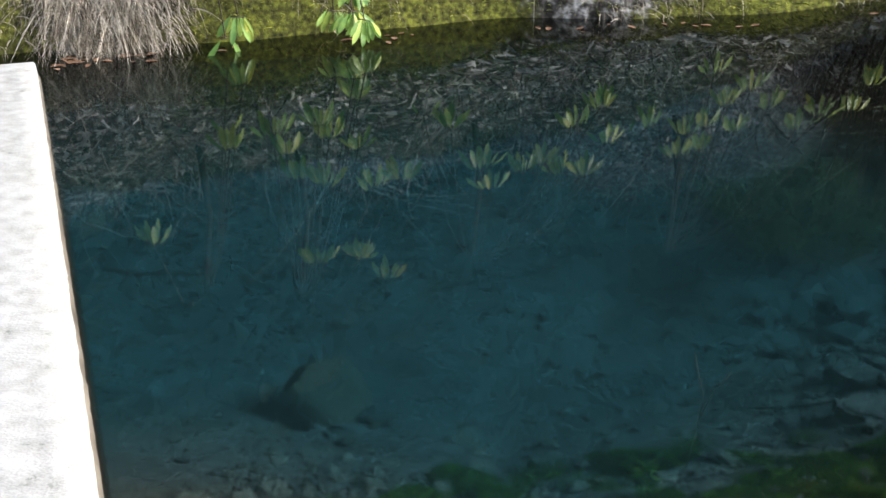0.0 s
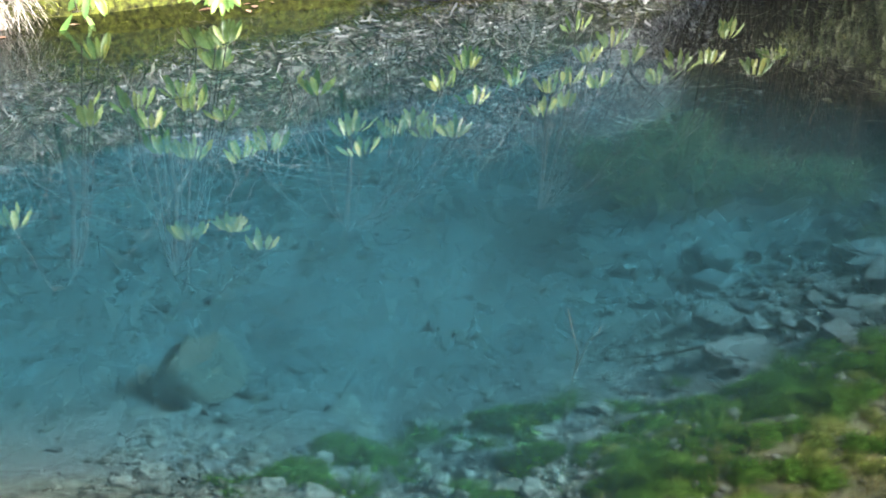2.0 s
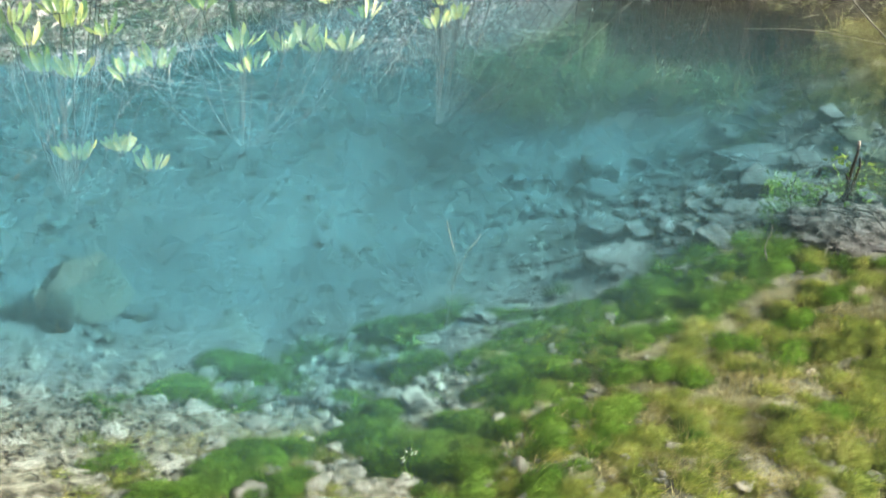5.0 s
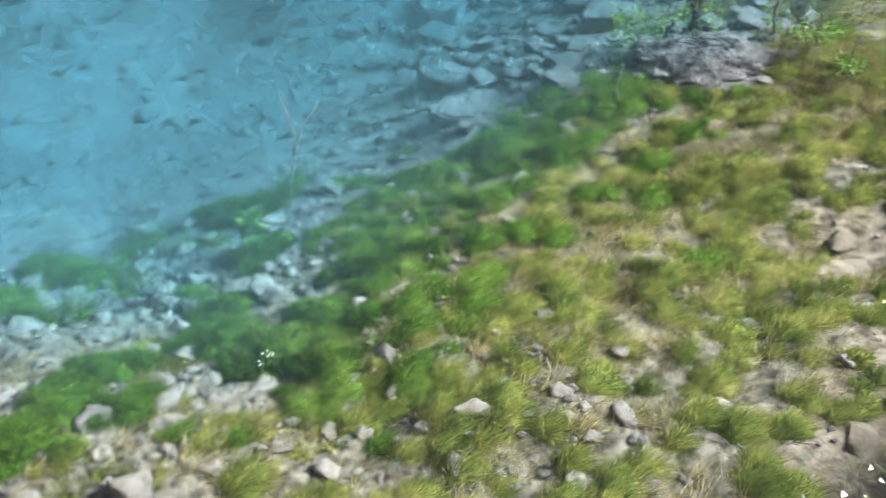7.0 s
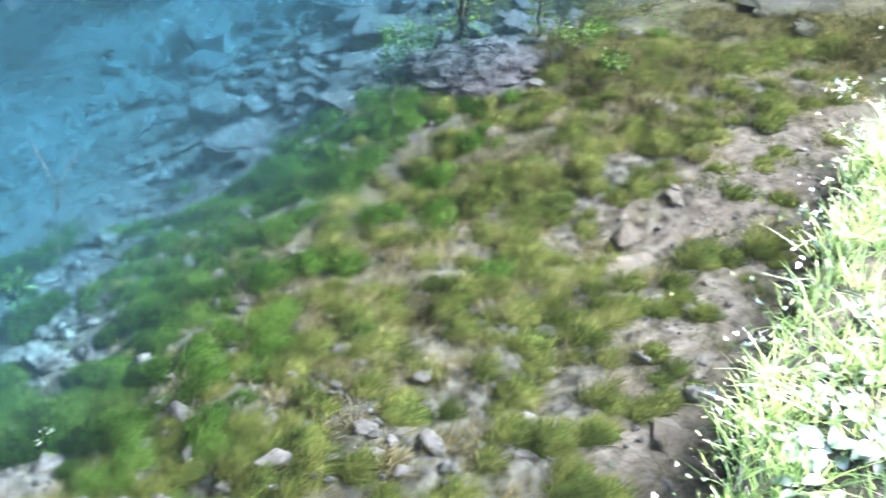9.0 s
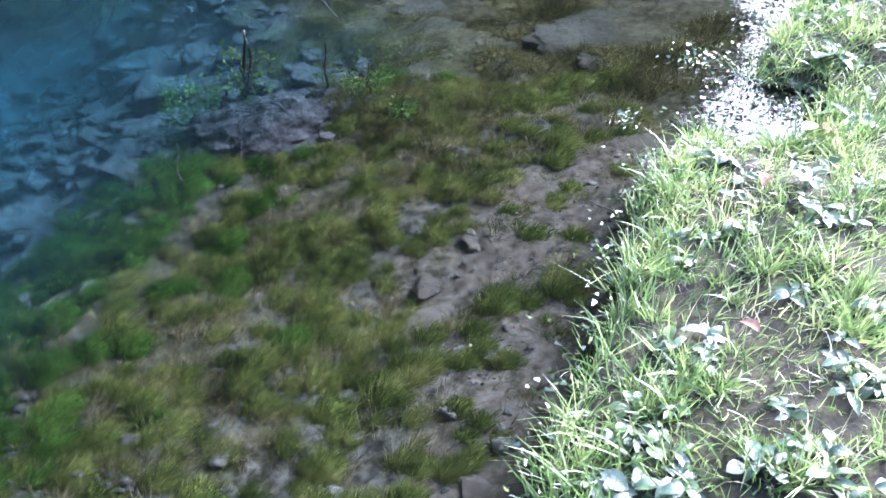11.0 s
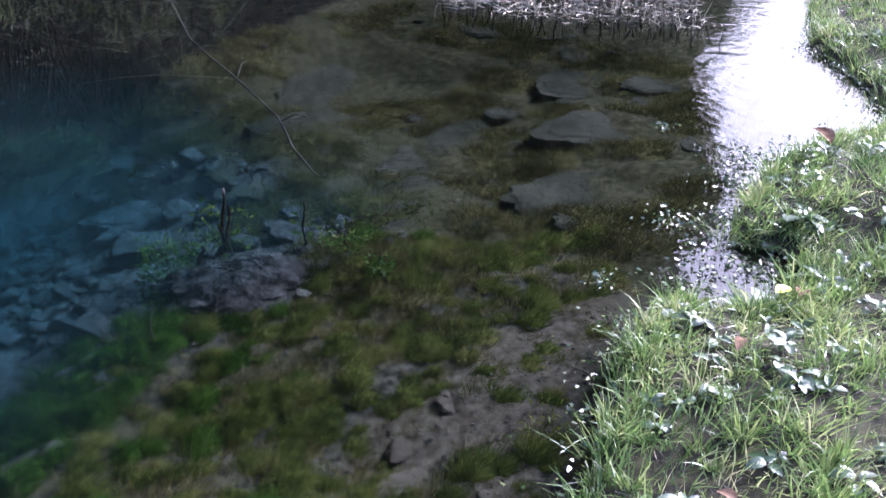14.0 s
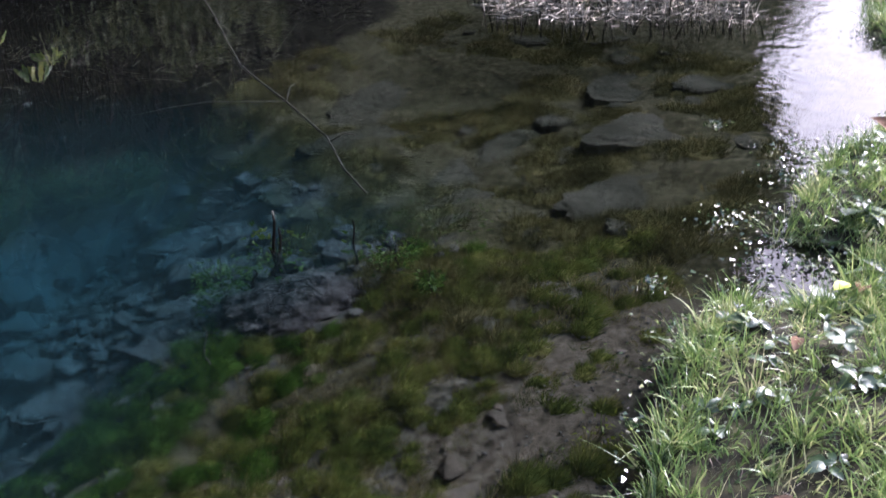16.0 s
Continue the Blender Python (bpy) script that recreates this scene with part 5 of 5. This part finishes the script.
# ---- branches and sticks ----
def branch(name, points, r0, r1, mat, label, twigs=()):
    root = new(name)
    root.matrix_basis = pose(*points[0])
    o = Vector(points[0])
    pts = []
    for i in range(len(points) - 1):
        a, b = Vector(points[i]), Vector(points[i + 1])
        for j in range(6):
            t = j / 6
            pts.append(a.lerp(b, t) - o + 0.004 * noise.noise_vector(a.lerp(b, t) * 7))
    pts.append(Vector(points[-1]) - o)
    v, q = tube(pts, list(np.linspace(r0, r1, len(pts))), 8)
    part("stem", quick_mesh("stem", v, q, mat), root)
    for at, tip, r in twigs:
        a = pts[int(at * (len(pts) - 1))]
        e = Vector(tip) - o
        mid = (a + e) / 2 + Vector((0, 0, 0.03))
        v, q = tube([a, a.lerp(mid, 0.5), mid, mid.lerp(e, 0.5) + Vector((0.01, 0, 0.005)), e], [r, r * 0.9, r * 0.75, r * 0.6, r * 0.4], 6)
        part("twig", quick_mesh("twig", v, q, mat), root)
    return tagged(root, label, "branch")


branch("fallen_branch", [(3.85, 6.6, 0.03), (3.38, 5.44, -0.02), (3.02, 4.61, -0.03), (2.9, 4.06, -0.04), (2.79, 3.61, -0.05), (2.68, 3.35, -0.08), (2.67, 3.2, -0.13)], 0.006, 0.004, PALEWOOD,
       "long bleached dead branch lying in the water", [(0.50, (3.04, 4.19, -0.03), 0.004), (0.50, (2.31, 4.33, -0.03), 0.003), (0.72, (2.87, 3.50, -0.05), 0.004)])
branch("sunken_log", [(x, y, hz(x, y) + 0.03) for x, y in ((-0.85, 3.70), (-0.79, 3.58), (-0.71, 3.42), (-0.64, 3.30))], 0.012, 0.026, DARKSTEM, "dark waterlogged log leaning on a boulder")
branch("sunken_stick", [(-0.50, 4.98, -0.88), (-0.44, 4.86, -0.86), (-0.42, 4.76, -0.88)], 0.005, 0.009, DARKSTEM, "dark waterlogged stick on the bed")
branch("sunken_log", [(-1.9, 5.02, -0.86), (-1.7, 4.98, -0.87), (-1.5, 5.03, -0.88), (-1.32, 5.0, -0.88)], 0.022, 0.016, DARKSTEM, "dark waterlogged log on the bed")
branch("sunken_stick", [(-0.15, 4.9, -0.88), (-0.02, 4.94, -0.87), (0.08, 4.92, -0.88)], 0.007, 0.005, DARKSTEM, "thin dark stick on the deep bed")
branch("sunken_stick", [(x, y, hz(x, y) + 0.015) for x, y in ((1.0, 3.40), (1.2, 3.31), (1.4, 3.28))], 0.004, 0.007, DARKSTEM, "thin dark stick lying on rubble")
branch("dead_stalk", [(0.59, 2.64, -0.34), (0.64, 2.72, -0.15), (0.62, 2.80, -0.04)], 0.0024, 0.0016, PALEWOOD, "bleached bent stalk standing in the shallows", [(0.4, (0.72, 2.75, -0.07), 0.002)])


# ---- far bank ----
def along_wall(t, off, bent=True):
    """A point t metres along the far bank, off metres in front of its foot."""
    if bent:
        off = off + bend(WALL_A[0] + WALL_DIR[0] * t)
    return WALL_A[0] + WALL_DIR[0] * t + WALL_DIR[1] * off, WALL_A[1] + WALL_DIR[1] * t - WALL_DIR[0] * off


def build_far_bank():
    rng = np.random.default_rng(41)
    # moss cushions and short growth on the face
    k = 26000
    t, off = rng.uniform(-1.0, 9.5, k), rng.uniform(-0.45, 0.02, k)
    x, y = along_wall(t, off)
    z = height(x, y)
    keep = (z > 0.02) & (off > -0.45 + 0.2 * sstep(0.6, 1.6, x))
    x, y, z = x[keep], y[keep], z[keep]
    k = len(x)
    grow = unit(np.stack([WALL_DIR[1] + rng.normal(0, 0.5, k), -WALL_DIR[0] + rng.normal(0, 0.5, k), rng.uniform(0.2, 1.2, k)], 1))
    v, q = blades(rng, np.stack([x, y, z], 1), grow, rng.uniform(0.02, 0.06, k), rng.uniform(0.004, 0.008, k), rng.uniform(0.3, 0.8, k), 2)
    tagged(new("bank_moss", quick_mesh("bank_moss", v, q, BANKMOSS)), "yellow-green moss covering the steep far bank", "moss", kind="stuff")
    # dry grass hanging over the face, thick in a mop beside the kerb
    k = 6500
    t = np.where(rng.uniform(0, 1, k) < 0.42, rng.choice(rng.normal(0.36, 0.24, 40), k) + rng.normal(0, 0.018, k), rng.uniform(-0.8, 9.5, k))
    dense = patchy(t, t * 0.3, 1.0, 0.5) + np.where(t < 0.9, 0.30, -0.05)
    t = t[dense > rng.uniform(0.3, 0.85, k)]
    k = len(t)
    x, y = along_wall(t, rng.uniform(-0.42, -0.12, k))
    mop = np.exp(-((t - 0.35) / 0.42) ** 2)
    grow = unit(np.stack([WALL_DIR[1] * 1.0 + rng.normal(0, 0.45, k), -WALL_DIR[0] * 1.0 + rng.normal(0, 0.3, k), rng.uniform(0.0, 0.9, k)], 1))
    L = rng.uniform(0.08, 0.24, k) + 0.34 * mop * rng.uniform(0.2, 1.1, k)
    curl = np.stack([rng.normal(0, 0.2, k), rng.normal(0, 0.2, k), np.full(k, -1.0)], 1)
    v, q = blades(rng, np.stack([x, y, height(x, y)], 1), grow, L, rng.uniform(0.003, 0.009, k), rng.uniform(0.6, 1.3, k), 5, curl)
    tagged(new("hanging_dry_grass", quick_mesh("hanging_dry_grass", v, q, STRAW)), "dry straw grass hanging over the far bank", "dry grass", kind="stuff")
    # bare brushwood on the slope behind
    k = 4000
    t, off = rng.uniform(-3.0, 6.6, k), -0.35 - 3.0 * rng.uniform(0, 1, k) ** 1.3
    x, y = along_wall(t, off)
    grow = unit(np.stack([rng.normal(0, 0.5, k), rng.normal(-0.1, 0.5, k), rng.uniform(0.2, 1.0, k)], 1))
    v, q = blades(rng, np.stack([x, y, height(x, y)], 1), grow, rng.uniform(0.1, 0.5, k), rng.uniform(0.004, 0.012, k), rng.uniform(0.1, 0.6, k), 3)
    tall = 800
    t, off = rng.uniform(-3.0, 6.6, tall), -1.5 - 2.0 * rng.uniform(0, 1, tall)
    x, y = along_wall(t, off)
    grow = unit(np.stack([rng.normal(0, 0.7, tall), rng.normal(-0.1, 0.5, tall), rng.uniform(0.1, 1.0, tall)], 1))
    v2, q2 = blades(rng, np.stack([x, y, height(x, y)], 1), grow, rng.uniform(0.4, 1.9, tall) * rng.uniform(0.4, 1, tall), rng.uniform(0.006, 0.018, tall), rng.uniform(0.2, 0.9, tall), 4)
    v, q = joined([(v, q), (v2, q2)])
    tagged(new("brushwood", quick_mesh("brushwood", v, q, TWIG)), "grey bare brushwood and dead stems on the slope", "brushwood", kind="stuff")
    # bleached fallen leaves lying in drifts on the slope
    k = 15000
    t, off = rng.uniform(-2.5, 6.1, k), -0.27 - 2.5 * rng.uniform(0, 1, k) ** 1.2
    x, y = along_wall(t, off)
    drift = np.sin(2.3 * t + 5.1 * off) * np.sin(1.1 * t - 7.3 * off + 1) + 0.6 * np.sin(5.7 * t + 3 * off)
    keep = drift + rng.normal(0, 0.5, k) > 0.15
    x, y = x[keep], y[keep]
    k = len(x)
    grow = unit(np.stack([rng.normal(0, 1, k), rng.normal(0, 0.5, k), rng.normal(0.15, 0.3, k)], 1))
    v, q = blades(rng, np.stack([x, y, height(x, y) + 0.015], 1), grow, rng.uniform(0.04, 0.14, k), rng.uniform(0.015, 0.04, k), rng.uniform(0.1, 0.6, k), 2)
    tagged(new("leaf_litter", quick_mesh("leaf_litter", v, q, PALELITTER)), "drifts of bleached fallen leaves on the slope", "leaf litter", kind="stuff")
    # taller sedge along the bank towards the outlet
    k = 11000
    t = rng.uniform(8.8, 14.5, k)
    x, y = along_wall(t, -0.02 - 2.8 * rng.uniform(0, 1, k) ** 1.3)
    grow = unit(np.stack([rng.normal(0, 0.3, k), rng.normal(-0.15, 0.3, k), np.ones(k)], 1))
    v, q = blades(rng, np.stack([x, y, height(x, y)], 1), grow, rng.uniform(0.2, 0.7, k), rng.uniform(0.006, 0.012, k), rng.uniform(0.2, 0.8, k), 4)
    tagged(new("bank_sedge", quick_mesh("bank_sedge", v, q, REED)), "olive brown sedge on the far bank", "sedge", kind="stuff")


build_far_bank()

SHRUB_LEAVES = [leaf_mesh("leaf", SHRUBLEAF, 1.0, w, b, f, 0.62) for w, b, f in ((0.23, 0.12, 0.08), (0.26, 0.2, 0.05), (0.21, 0.05, 0.1))]
# leaf clusters of the drooping shrubs: along x, metres over the water, leaves
CLUSTERS = [
    [(-1.40, 0.05, 2), (-1.33, 0.16, 6), (-1.43, 0.43, 2), (-1.40, 0.50, 4), (-1.88, 1.06, 5)],
    [(-0.69, 0.16, 9), (-0.69, 0.31, 10), (-0.90, 0.42, 6), (-1.17, 0.47, 4), (-1.09, 0.58, 3), (-0.85, 0.53, 6), (-0.68, 0.63, 5), (-1.04, 0.76, 6), (-0.87, 0.79, 6), (-0.58, 0.88, 7), (-0.42, 0.85, 5),
     (-0.92, 1.31, 7), (-0.72, 1.57, 12), (-0.51, 1.47, 4), (-0.62, 0.12, 6), (-0.80, 0.16, 4)],
    [(0.09, 0.79, 6), (0.16, 0.98, 5), (0.37, 0.86, 7), (0.50, 0.85, 8), (0.63, 0.96, 3), (0.77, 0.93, 6), (0.94, 0.78, 4), (1.05, 0.72, 2), (1.22, 0.67, 4), (0.70, 0.58, 6), (0.86, 0.47, 8), (-0.28, 0.44, 2), (-0.11, 0.51, 4)],
    [(1.66, 0.34, 3), (1.95, 0.48, 7), (1.77, 0.58, 5), (2.10, 0.62, 6), (1.47, 0.72, 5), (1.65, 0.73, 6), (1.84, 0.74, 6), (1.44, 0.88, 5), (1.62, 0.88, 5), (2.30, 0.76, 5), (2.47, 0.69, 5), (2.71, 0.68, 6), (2.88, 0.53, 9),
     (3.16, 0.83, 5), (3.35, 0.77, 5)],
]


def shrub(clusters, seed):
    rng = random.Random(seed)
    cx = sum(c[0] for c in clusters) / len(clusters)
    t0 = (cx - WALL_A[0]) / WALL_DIR[0]
    bx, by = along_wall(t0, -1.5)
    base = Vector((bx, by, hz(bx, by) - 0.05))
    root = new("shrub")
    root.matrix_basis = Matrix.Translation(base)
    crown = base + Vector((0.0, -0.2, 1.2))
    pieces = [tube([(0, 0, 0), tuple((crown - base) * 0.5 + Vector((0.06, 0, 0))), tuple(crown - base)], [0.03, 0.025, 0.018], 8)]
    spots = list(clusters)
    for x, z, n in spots:
        n = n if n < 3 else int(1.6 * n) + 2
        off = 0.22 + rng.uniform(-0.08, 0.12) if z < 1.5 else rng.uniform(-0.6, 0.1)
        px, py = along_wall((x - WALL_A[0] - WALL_DIR[1] * off) / WALL_DIR[0], off, False)
        tip = Vector((px, py, z + 0.04))
        knee = crown.lerp(tip, 0.55) + Vector((0, 0, 0.25))
        pieces.append(tube([tuple(p - base) for p in (crown, crown.lerp(knee, 0.5) + Vector((0, 0, 0.05)), knee, knee.lerp(tip, 0.6), tip)], [0.008, 0.007, 0.006, 0.005, 0.004], 6))
        along = Vector((WALL_DIR[0], WALL_DIR[1], rng.uniform(-0.25, 0.25)))
        out = Vector((WALL_DIR[1], -WALL_DIR[0], 0))
        reach = rng.uniform(0.03, 0.06) if z > 0.4 else rng.uniform(0.02, 0.05)
        pieces.append(tube([tuple(tip - base - along * reach), tuple(tip - base), tuple(tip - base + along * reach)], [0.003, 0.004, 0.002], 5))
        for k in range(n):
            u = k / max(1, n - 1) * 2 - 1
            s = rng.uniform(0.10, 0.165)
            fan = radians(36 * u + rng.uniform(-15, 15))
            d = (along * math.sin(fan) - Vector((0, 0, 1)) * math.cos(fan) + out * rng.uniform(-0.25, 0.55)).normalized()
            face = (out + along * rng.uniform(-0.6, 0.6) + Vector((0, 0, rng.uniform(0.1, 0.8)))).normalized()
            side = face.cross(d).normalized()
            face = d.cross(side)
            m = Matrix(((d.x, side.x, face.x), (d.y, side.y, face.y), (d.z, side.z, face.z))).to_4x4()
            m.translation = tip - base + along * (u * reach) + out * rng.uniform(-0.03, 0.03)
            part("leaf", rng.choice(SHRUB_LEAVES), root, m @ Matrix.Diagonal((s, s, s, 1)))
    v, q = joined(pieces)
    part("limbs", quick_mesh("limbs", v, q, DARKSTEM), root)
    return tagged(root, "evergreen shrub with drooping yellow-green leaves over the water", "shrub", "shrubs on the far bank")


for i, c in enumerate(CLUSTERS):
    shrub(c, 60 + i)


# ---- thicket at the head of the outlet ----
def thicket(x0, y0, seed):
    rng = np.random.default_rng(seed)
    root = new("thicket")
    z0 = hz(x0, y0)
    root.matrix_basis = pose(x0, y0, z0 - 0.05)
    pieces = []
    for i in range(760):
        bx, by = rng.uniform(-1.2, 2.4), rng.uniform(-0.25, 0.8)
        a, L = rng.uniform(-2.8, -0.3), rng.uniform(0.5, 1.3)
        dx, dy, up = 0.8 * math.cos(a) * L, 0.45 * math.sin(a) * L, rng.uniform(0.5, 2.7)
        pts = [(bx + dx * t + 0.04 * math.sin(8 * t + i), by + dy * t, max(0.0, up * (1.7 * t - t * t)) + 0.02 * math.cos(6 * t + i)) for t in np.linspace(0, 1, 7)]
        pieces.append(tube(pts, list(np.linspace(0.012, 0.003, 7)), 5))
    v, q = joined(pieces)
    part("limbs", quick_mesh("limbs", v, q, DARKSTEM), root, label="dark bare tangled stems")
    k = 1500
    c = np.stack([rng.normal(0.1, 0.5, 40), rng.normal(-0.4, 0.15, 40), rng.normal(0.6, 0.18, 40)], 1)
    base = c[rng.integers(0, 40, k)] + rng.normal(0, 0.07, (k, 3))
    grow = unit(np.stack([rng.normal(0, 0.5, k), rng.normal(-0.3, 0.4, k), rng.normal(-0.7, 0.5, k)], 1))
    v, q = blades(rng, base, grow, rng.uniform(0.06, 0.15, k), rng.uniform(0.012, 0.026, k), rng.uniform(0, 0.5, k), 3)
    part("foliage", quick_mesh("foliage", v, q, BUSHLEAF), root, label="drooping narrow olive leaves")
    return tagged(root, "dark tangled thicket with olive leaves overhanging the water", "bush", "thickets at the outlet")


thicket(4.35, 8.25, 57)
thicket(5.6, 8.95, 58)


# ---- reed mat in the outlet ----
def build_mat():
    rng = np.random.default_rng(51)
    k = 11000
    pts = np.stack([rng.uniform(4.2, 7.2, k), rng.uniform(3.2, 5.8, k)], 1)
    x, y = pts[:, 0], pts[:, 1]
    line = 4.26 - 1.12 * (x - 4.36)
    keep = (y > np.maximum(line, 3.3) + 0.06 * np.sin(9 * x) + rng.normal(0, 0.04, k)) & (shore_dist(x, y) > 0.2) & (x - 0.55 * (y - 3.3) < 5.5 + 0.1 * np.sin(7 * y)) & (x > 4.5 + 0.5 * (y - 4.46) + 0.05 * np.sin(11 * y)) & (y < 5.05 + 0.08 * np.sin(6 * x))
    x, y = x[keep], y[keep]
    k = len(x)
    grow = unit(np.stack([rng.normal(0, 1, k), rng.normal(0, 1, k), rng.normal(0.02, 0.08, k)], 1))
    v, q = blades(rng, np.stack([x, y, np.full(k, 0.006) + rng.uniform(0, 0.02, k)], 1), grow, rng.uniform(0.03, 0.11, k), rng.uniform(0.003, 0.007, k), rng.uniform(0, 0.1, k), 2, np.stack([rng.normal(size=k), rng.normal(size=k), np.full(k, 0.01)], 1))
    m = 700
    i = rng.integers(0, k, m)
    g2 = unit(np.stack([rng.normal(0, 0.2, m), rng.normal(0, 0.2, m), np.ones(m)], 1))
    v2, q2 = blades(rng, np.stack([x[i], y[i], np.full(m, -0.1)], 1), g2, rng.uniform(0.12, 0.28, m), rng.uniform(0.005, 0.010, m), rng.uniform(0, 0.3, m), 3)
    v, q = joined([(v, q), (v2, q2)])
    v[:, 2] = np.where(v[:, 2] < 0.003, np.maximum(v[:, 2], -0.1), v[:, 2])
    tagged(new("reed_mat", quick_mesh("reed_mat", v, q, MATREED)), "floating mat of dead reeds with stubby stems", "reeds", kind="stuff")


build_mat()


# ---- floating litter ----
def build_litter():
    rng = random.Random(71)
    leaf = leaf_mesh("dead_leaf", DEADLEAF, 1, 0.5, 0.05, 0.05, 0.5)
    spots = [along_wall(rng.uniform(0.0, 0.5), rng.uniform(0.02, 0.25)) for _ in range(26)]
    spots += [along_wall(rng.uniform(0.3, 6.0), abs(rng.gauss(0.05, 0.12)) + 0.02) for _ in range(26)]
    for x, y in spots:
        ob = new("dead_leaf", leaf)
        s = rng.uniform(0.03, 0.09)
        ob.matrix_basis = zrot(x, y, max(0.004, hz(x, y) + 0.004), rng.uniform(0, 360), s)
        tagged(ob, "brown dead leaf floating beside the bank", "leaf", "floating dead leaves")


build_litter()


def build_sunken_litter():
    rng = np.random.default_rng(72)
    k = 1100
    x = np.where(rng.uniform(0, 1, k) < 0.4, rng.normal(-1.25, 0.5, k), rng.uniform(-2, 2.4, k))
    y = np.where(x < -0.6, rng.normal(4.9, 0.6, k), rng.uniform(2.5, 6.6, k))
    # fine dark bits on the gravel beside the kerb
    x, y = np.concatenate([x, rng.normal(-0.5, 0.28, 900)]), np.concatenate([y, rng.normal(2.35, 0.28, 900)])
    small = np.arange(len(x)) >= k
    keep = (kerb_dist(x, y) > 0.08) & (wall_dist(x, y) > 0.15) & (shore_dist(x, y) > np.where(small, 0.6, 1.4))
    x, y, small = x[keep], y[keep], small[keep]
    k = len(x)
    grow = unit(np.stack([rng.normal(size=k), rng.normal(size=k), rng.normal(0.05, 0.2, k)], 1))
    twig = (rng.uniform(0, 1, k) < 0.35) & ~small
    size = np.where(small, 0.45, 1.0) * np.exp(rng.normal(0, 0.35, k))
    v, q = blades(rng, np.stack([x, y, height(x, y) + np.where(small, 0.02, 0.008)], 1), grow, np.where(twig, rng.uniform(0.06, 0.25, k), rng.uniform(0.02, 0.045, k) * size), np.where(twig, 0.004, rng.uniform(0.008, 0.02, k) * size), rng.uniform(0, 0.6, k), 3)
    tagged(new("sunken_leaves", quick_mesh("sunken_leaves", v, q, SUNKEN)), "dark waterlogged leaves and twigs on the bed", "leaves", kind="stuff")


build_sunken_litter()


def build_sunken_brush():
    """Dead twigs and weed lying in the shaded water under the thicket."""
    rng = np.random.default_rng(73)
    pts = pick(rng, 5200, (1.9, 4.7, 4.6, 7.6), lambda x, y: (shaded_mud(x, y) > rng.uniform(0.3, 0.9, len(x))) & (wall_dist(x, y) > 0.05) & (patchy(x, y, 1.3, 2.2) > 0.34))
    k = len(pts)
    lean = rng.normal(0, 1, (k, 2))
    grow = unit(np.stack([lean[:, 0], 0.6 * lean[:, 1], rng.uniform(0.05, 0.7, k)], 1))
    z = height(pts[:, 0], pts[:, 1])
    long = rng.uniform(0.04, 0.16, k) * np.where(rng.uniform(0, 1, k) < 0.12, 2.6, 1.0)
    v, q = blades(rng, np.stack([pts[:, 0], pts[:, 1], z], 1), grow, long, rng.uniform(0.003, 0.008, k), rng.uniform(0.1, 0.8, k), 4)
    v[:, 2] = np.minimum(v[:, 2], -0.015)
    tagged(new("sunken_brush", quick_mesh("sunken_brush", v, q, SUNKENBRUSH)), "tangle of dark dead twigs under shaded water", "brushwood", kind="stuff")


build_sunken_brush()


# ---- woodland behind the far bank ----
def tree(x, y, h, seed, wide=1.0):
    rng = np.random.default_rng(seed)
    root = new("tree")
    z0 = hz(x, y)
    root.matrix_basis = pose(x, y, z0 - 0.1)
    pieces = [tube([(0, 0, 0), (0.05, 0.02, h * 0.4), (0.0, 0.08, h * 0.95)], [0.16, 0.11, 0.02], 10)]
    for i in range(14):
        t = rng.uniform(0.1, 0.95)
        a, L = rng.uniform(0, 6.28), 1.4 * (1.1 - t)
        pieces.append(tube([(0, 0, h * t), (L * 0.6 * math.cos(a), L * 0.6 * math.sin(a), h * t + 0.1), (L * math.cos(a), L * math.sin(a), h * t - 0.1)], [0.035, 0.02, 0.006], 6))
    v, q = joined(pieces)
    part("trunk", quick_mesh("trunk", v, q, BARK), root)
    k = 5200
    t = rng.beta(1.0, 1.25, k)
    a, rad = rng.uniform(0, 6.28, k), 1.6 * wide * np.minimum(1, 2.6 * (1.04 - t)) * np.sqrt(rng.uniform(0.1, 1, k)) * (0.75 + 0.25 * np.sin(5 * t * 6.28 + rng.uniform(0, 6)))
    base = np.stack([rad * np.cos(a), rad * np.sin(a), h * (0.04 + 0.96 * t)], 1)
    grow = unit(np.stack([np.cos(a), np.sin(a), rng.normal(-0.2, 0.4, k)], 1) + rng.normal(0, 0.4, (k, 3)))
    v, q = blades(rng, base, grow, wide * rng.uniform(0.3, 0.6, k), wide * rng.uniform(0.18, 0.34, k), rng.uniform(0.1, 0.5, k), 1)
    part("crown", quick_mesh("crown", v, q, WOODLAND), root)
    return tagged(root, "dense dark evergreen tree on the slope", "tree", "trees on the far slope")


for i in range(19):
    a = radians(-40 + 5.0 * i)
    wide = 1.0 if i < 13 else 1.5
    d = (10.6 + (i % 3) * 0.9) * wide
    d = d if a > 0.62 else max(d, 6.44 / (0.945 * math.cos(a) - 0.327 * math.sin(a)) + 3.0 + 1.6 * wide + (i % 3) * 0.7)     # clear of the slanting bank
    tree(d * math.sin(a), d * math.cos(a), (11.5 + (i * 7 % 5) * 0.9) * wide, 90 + i, wide)
tree(11.6, 8.5, 16.0, 120, 1.0)
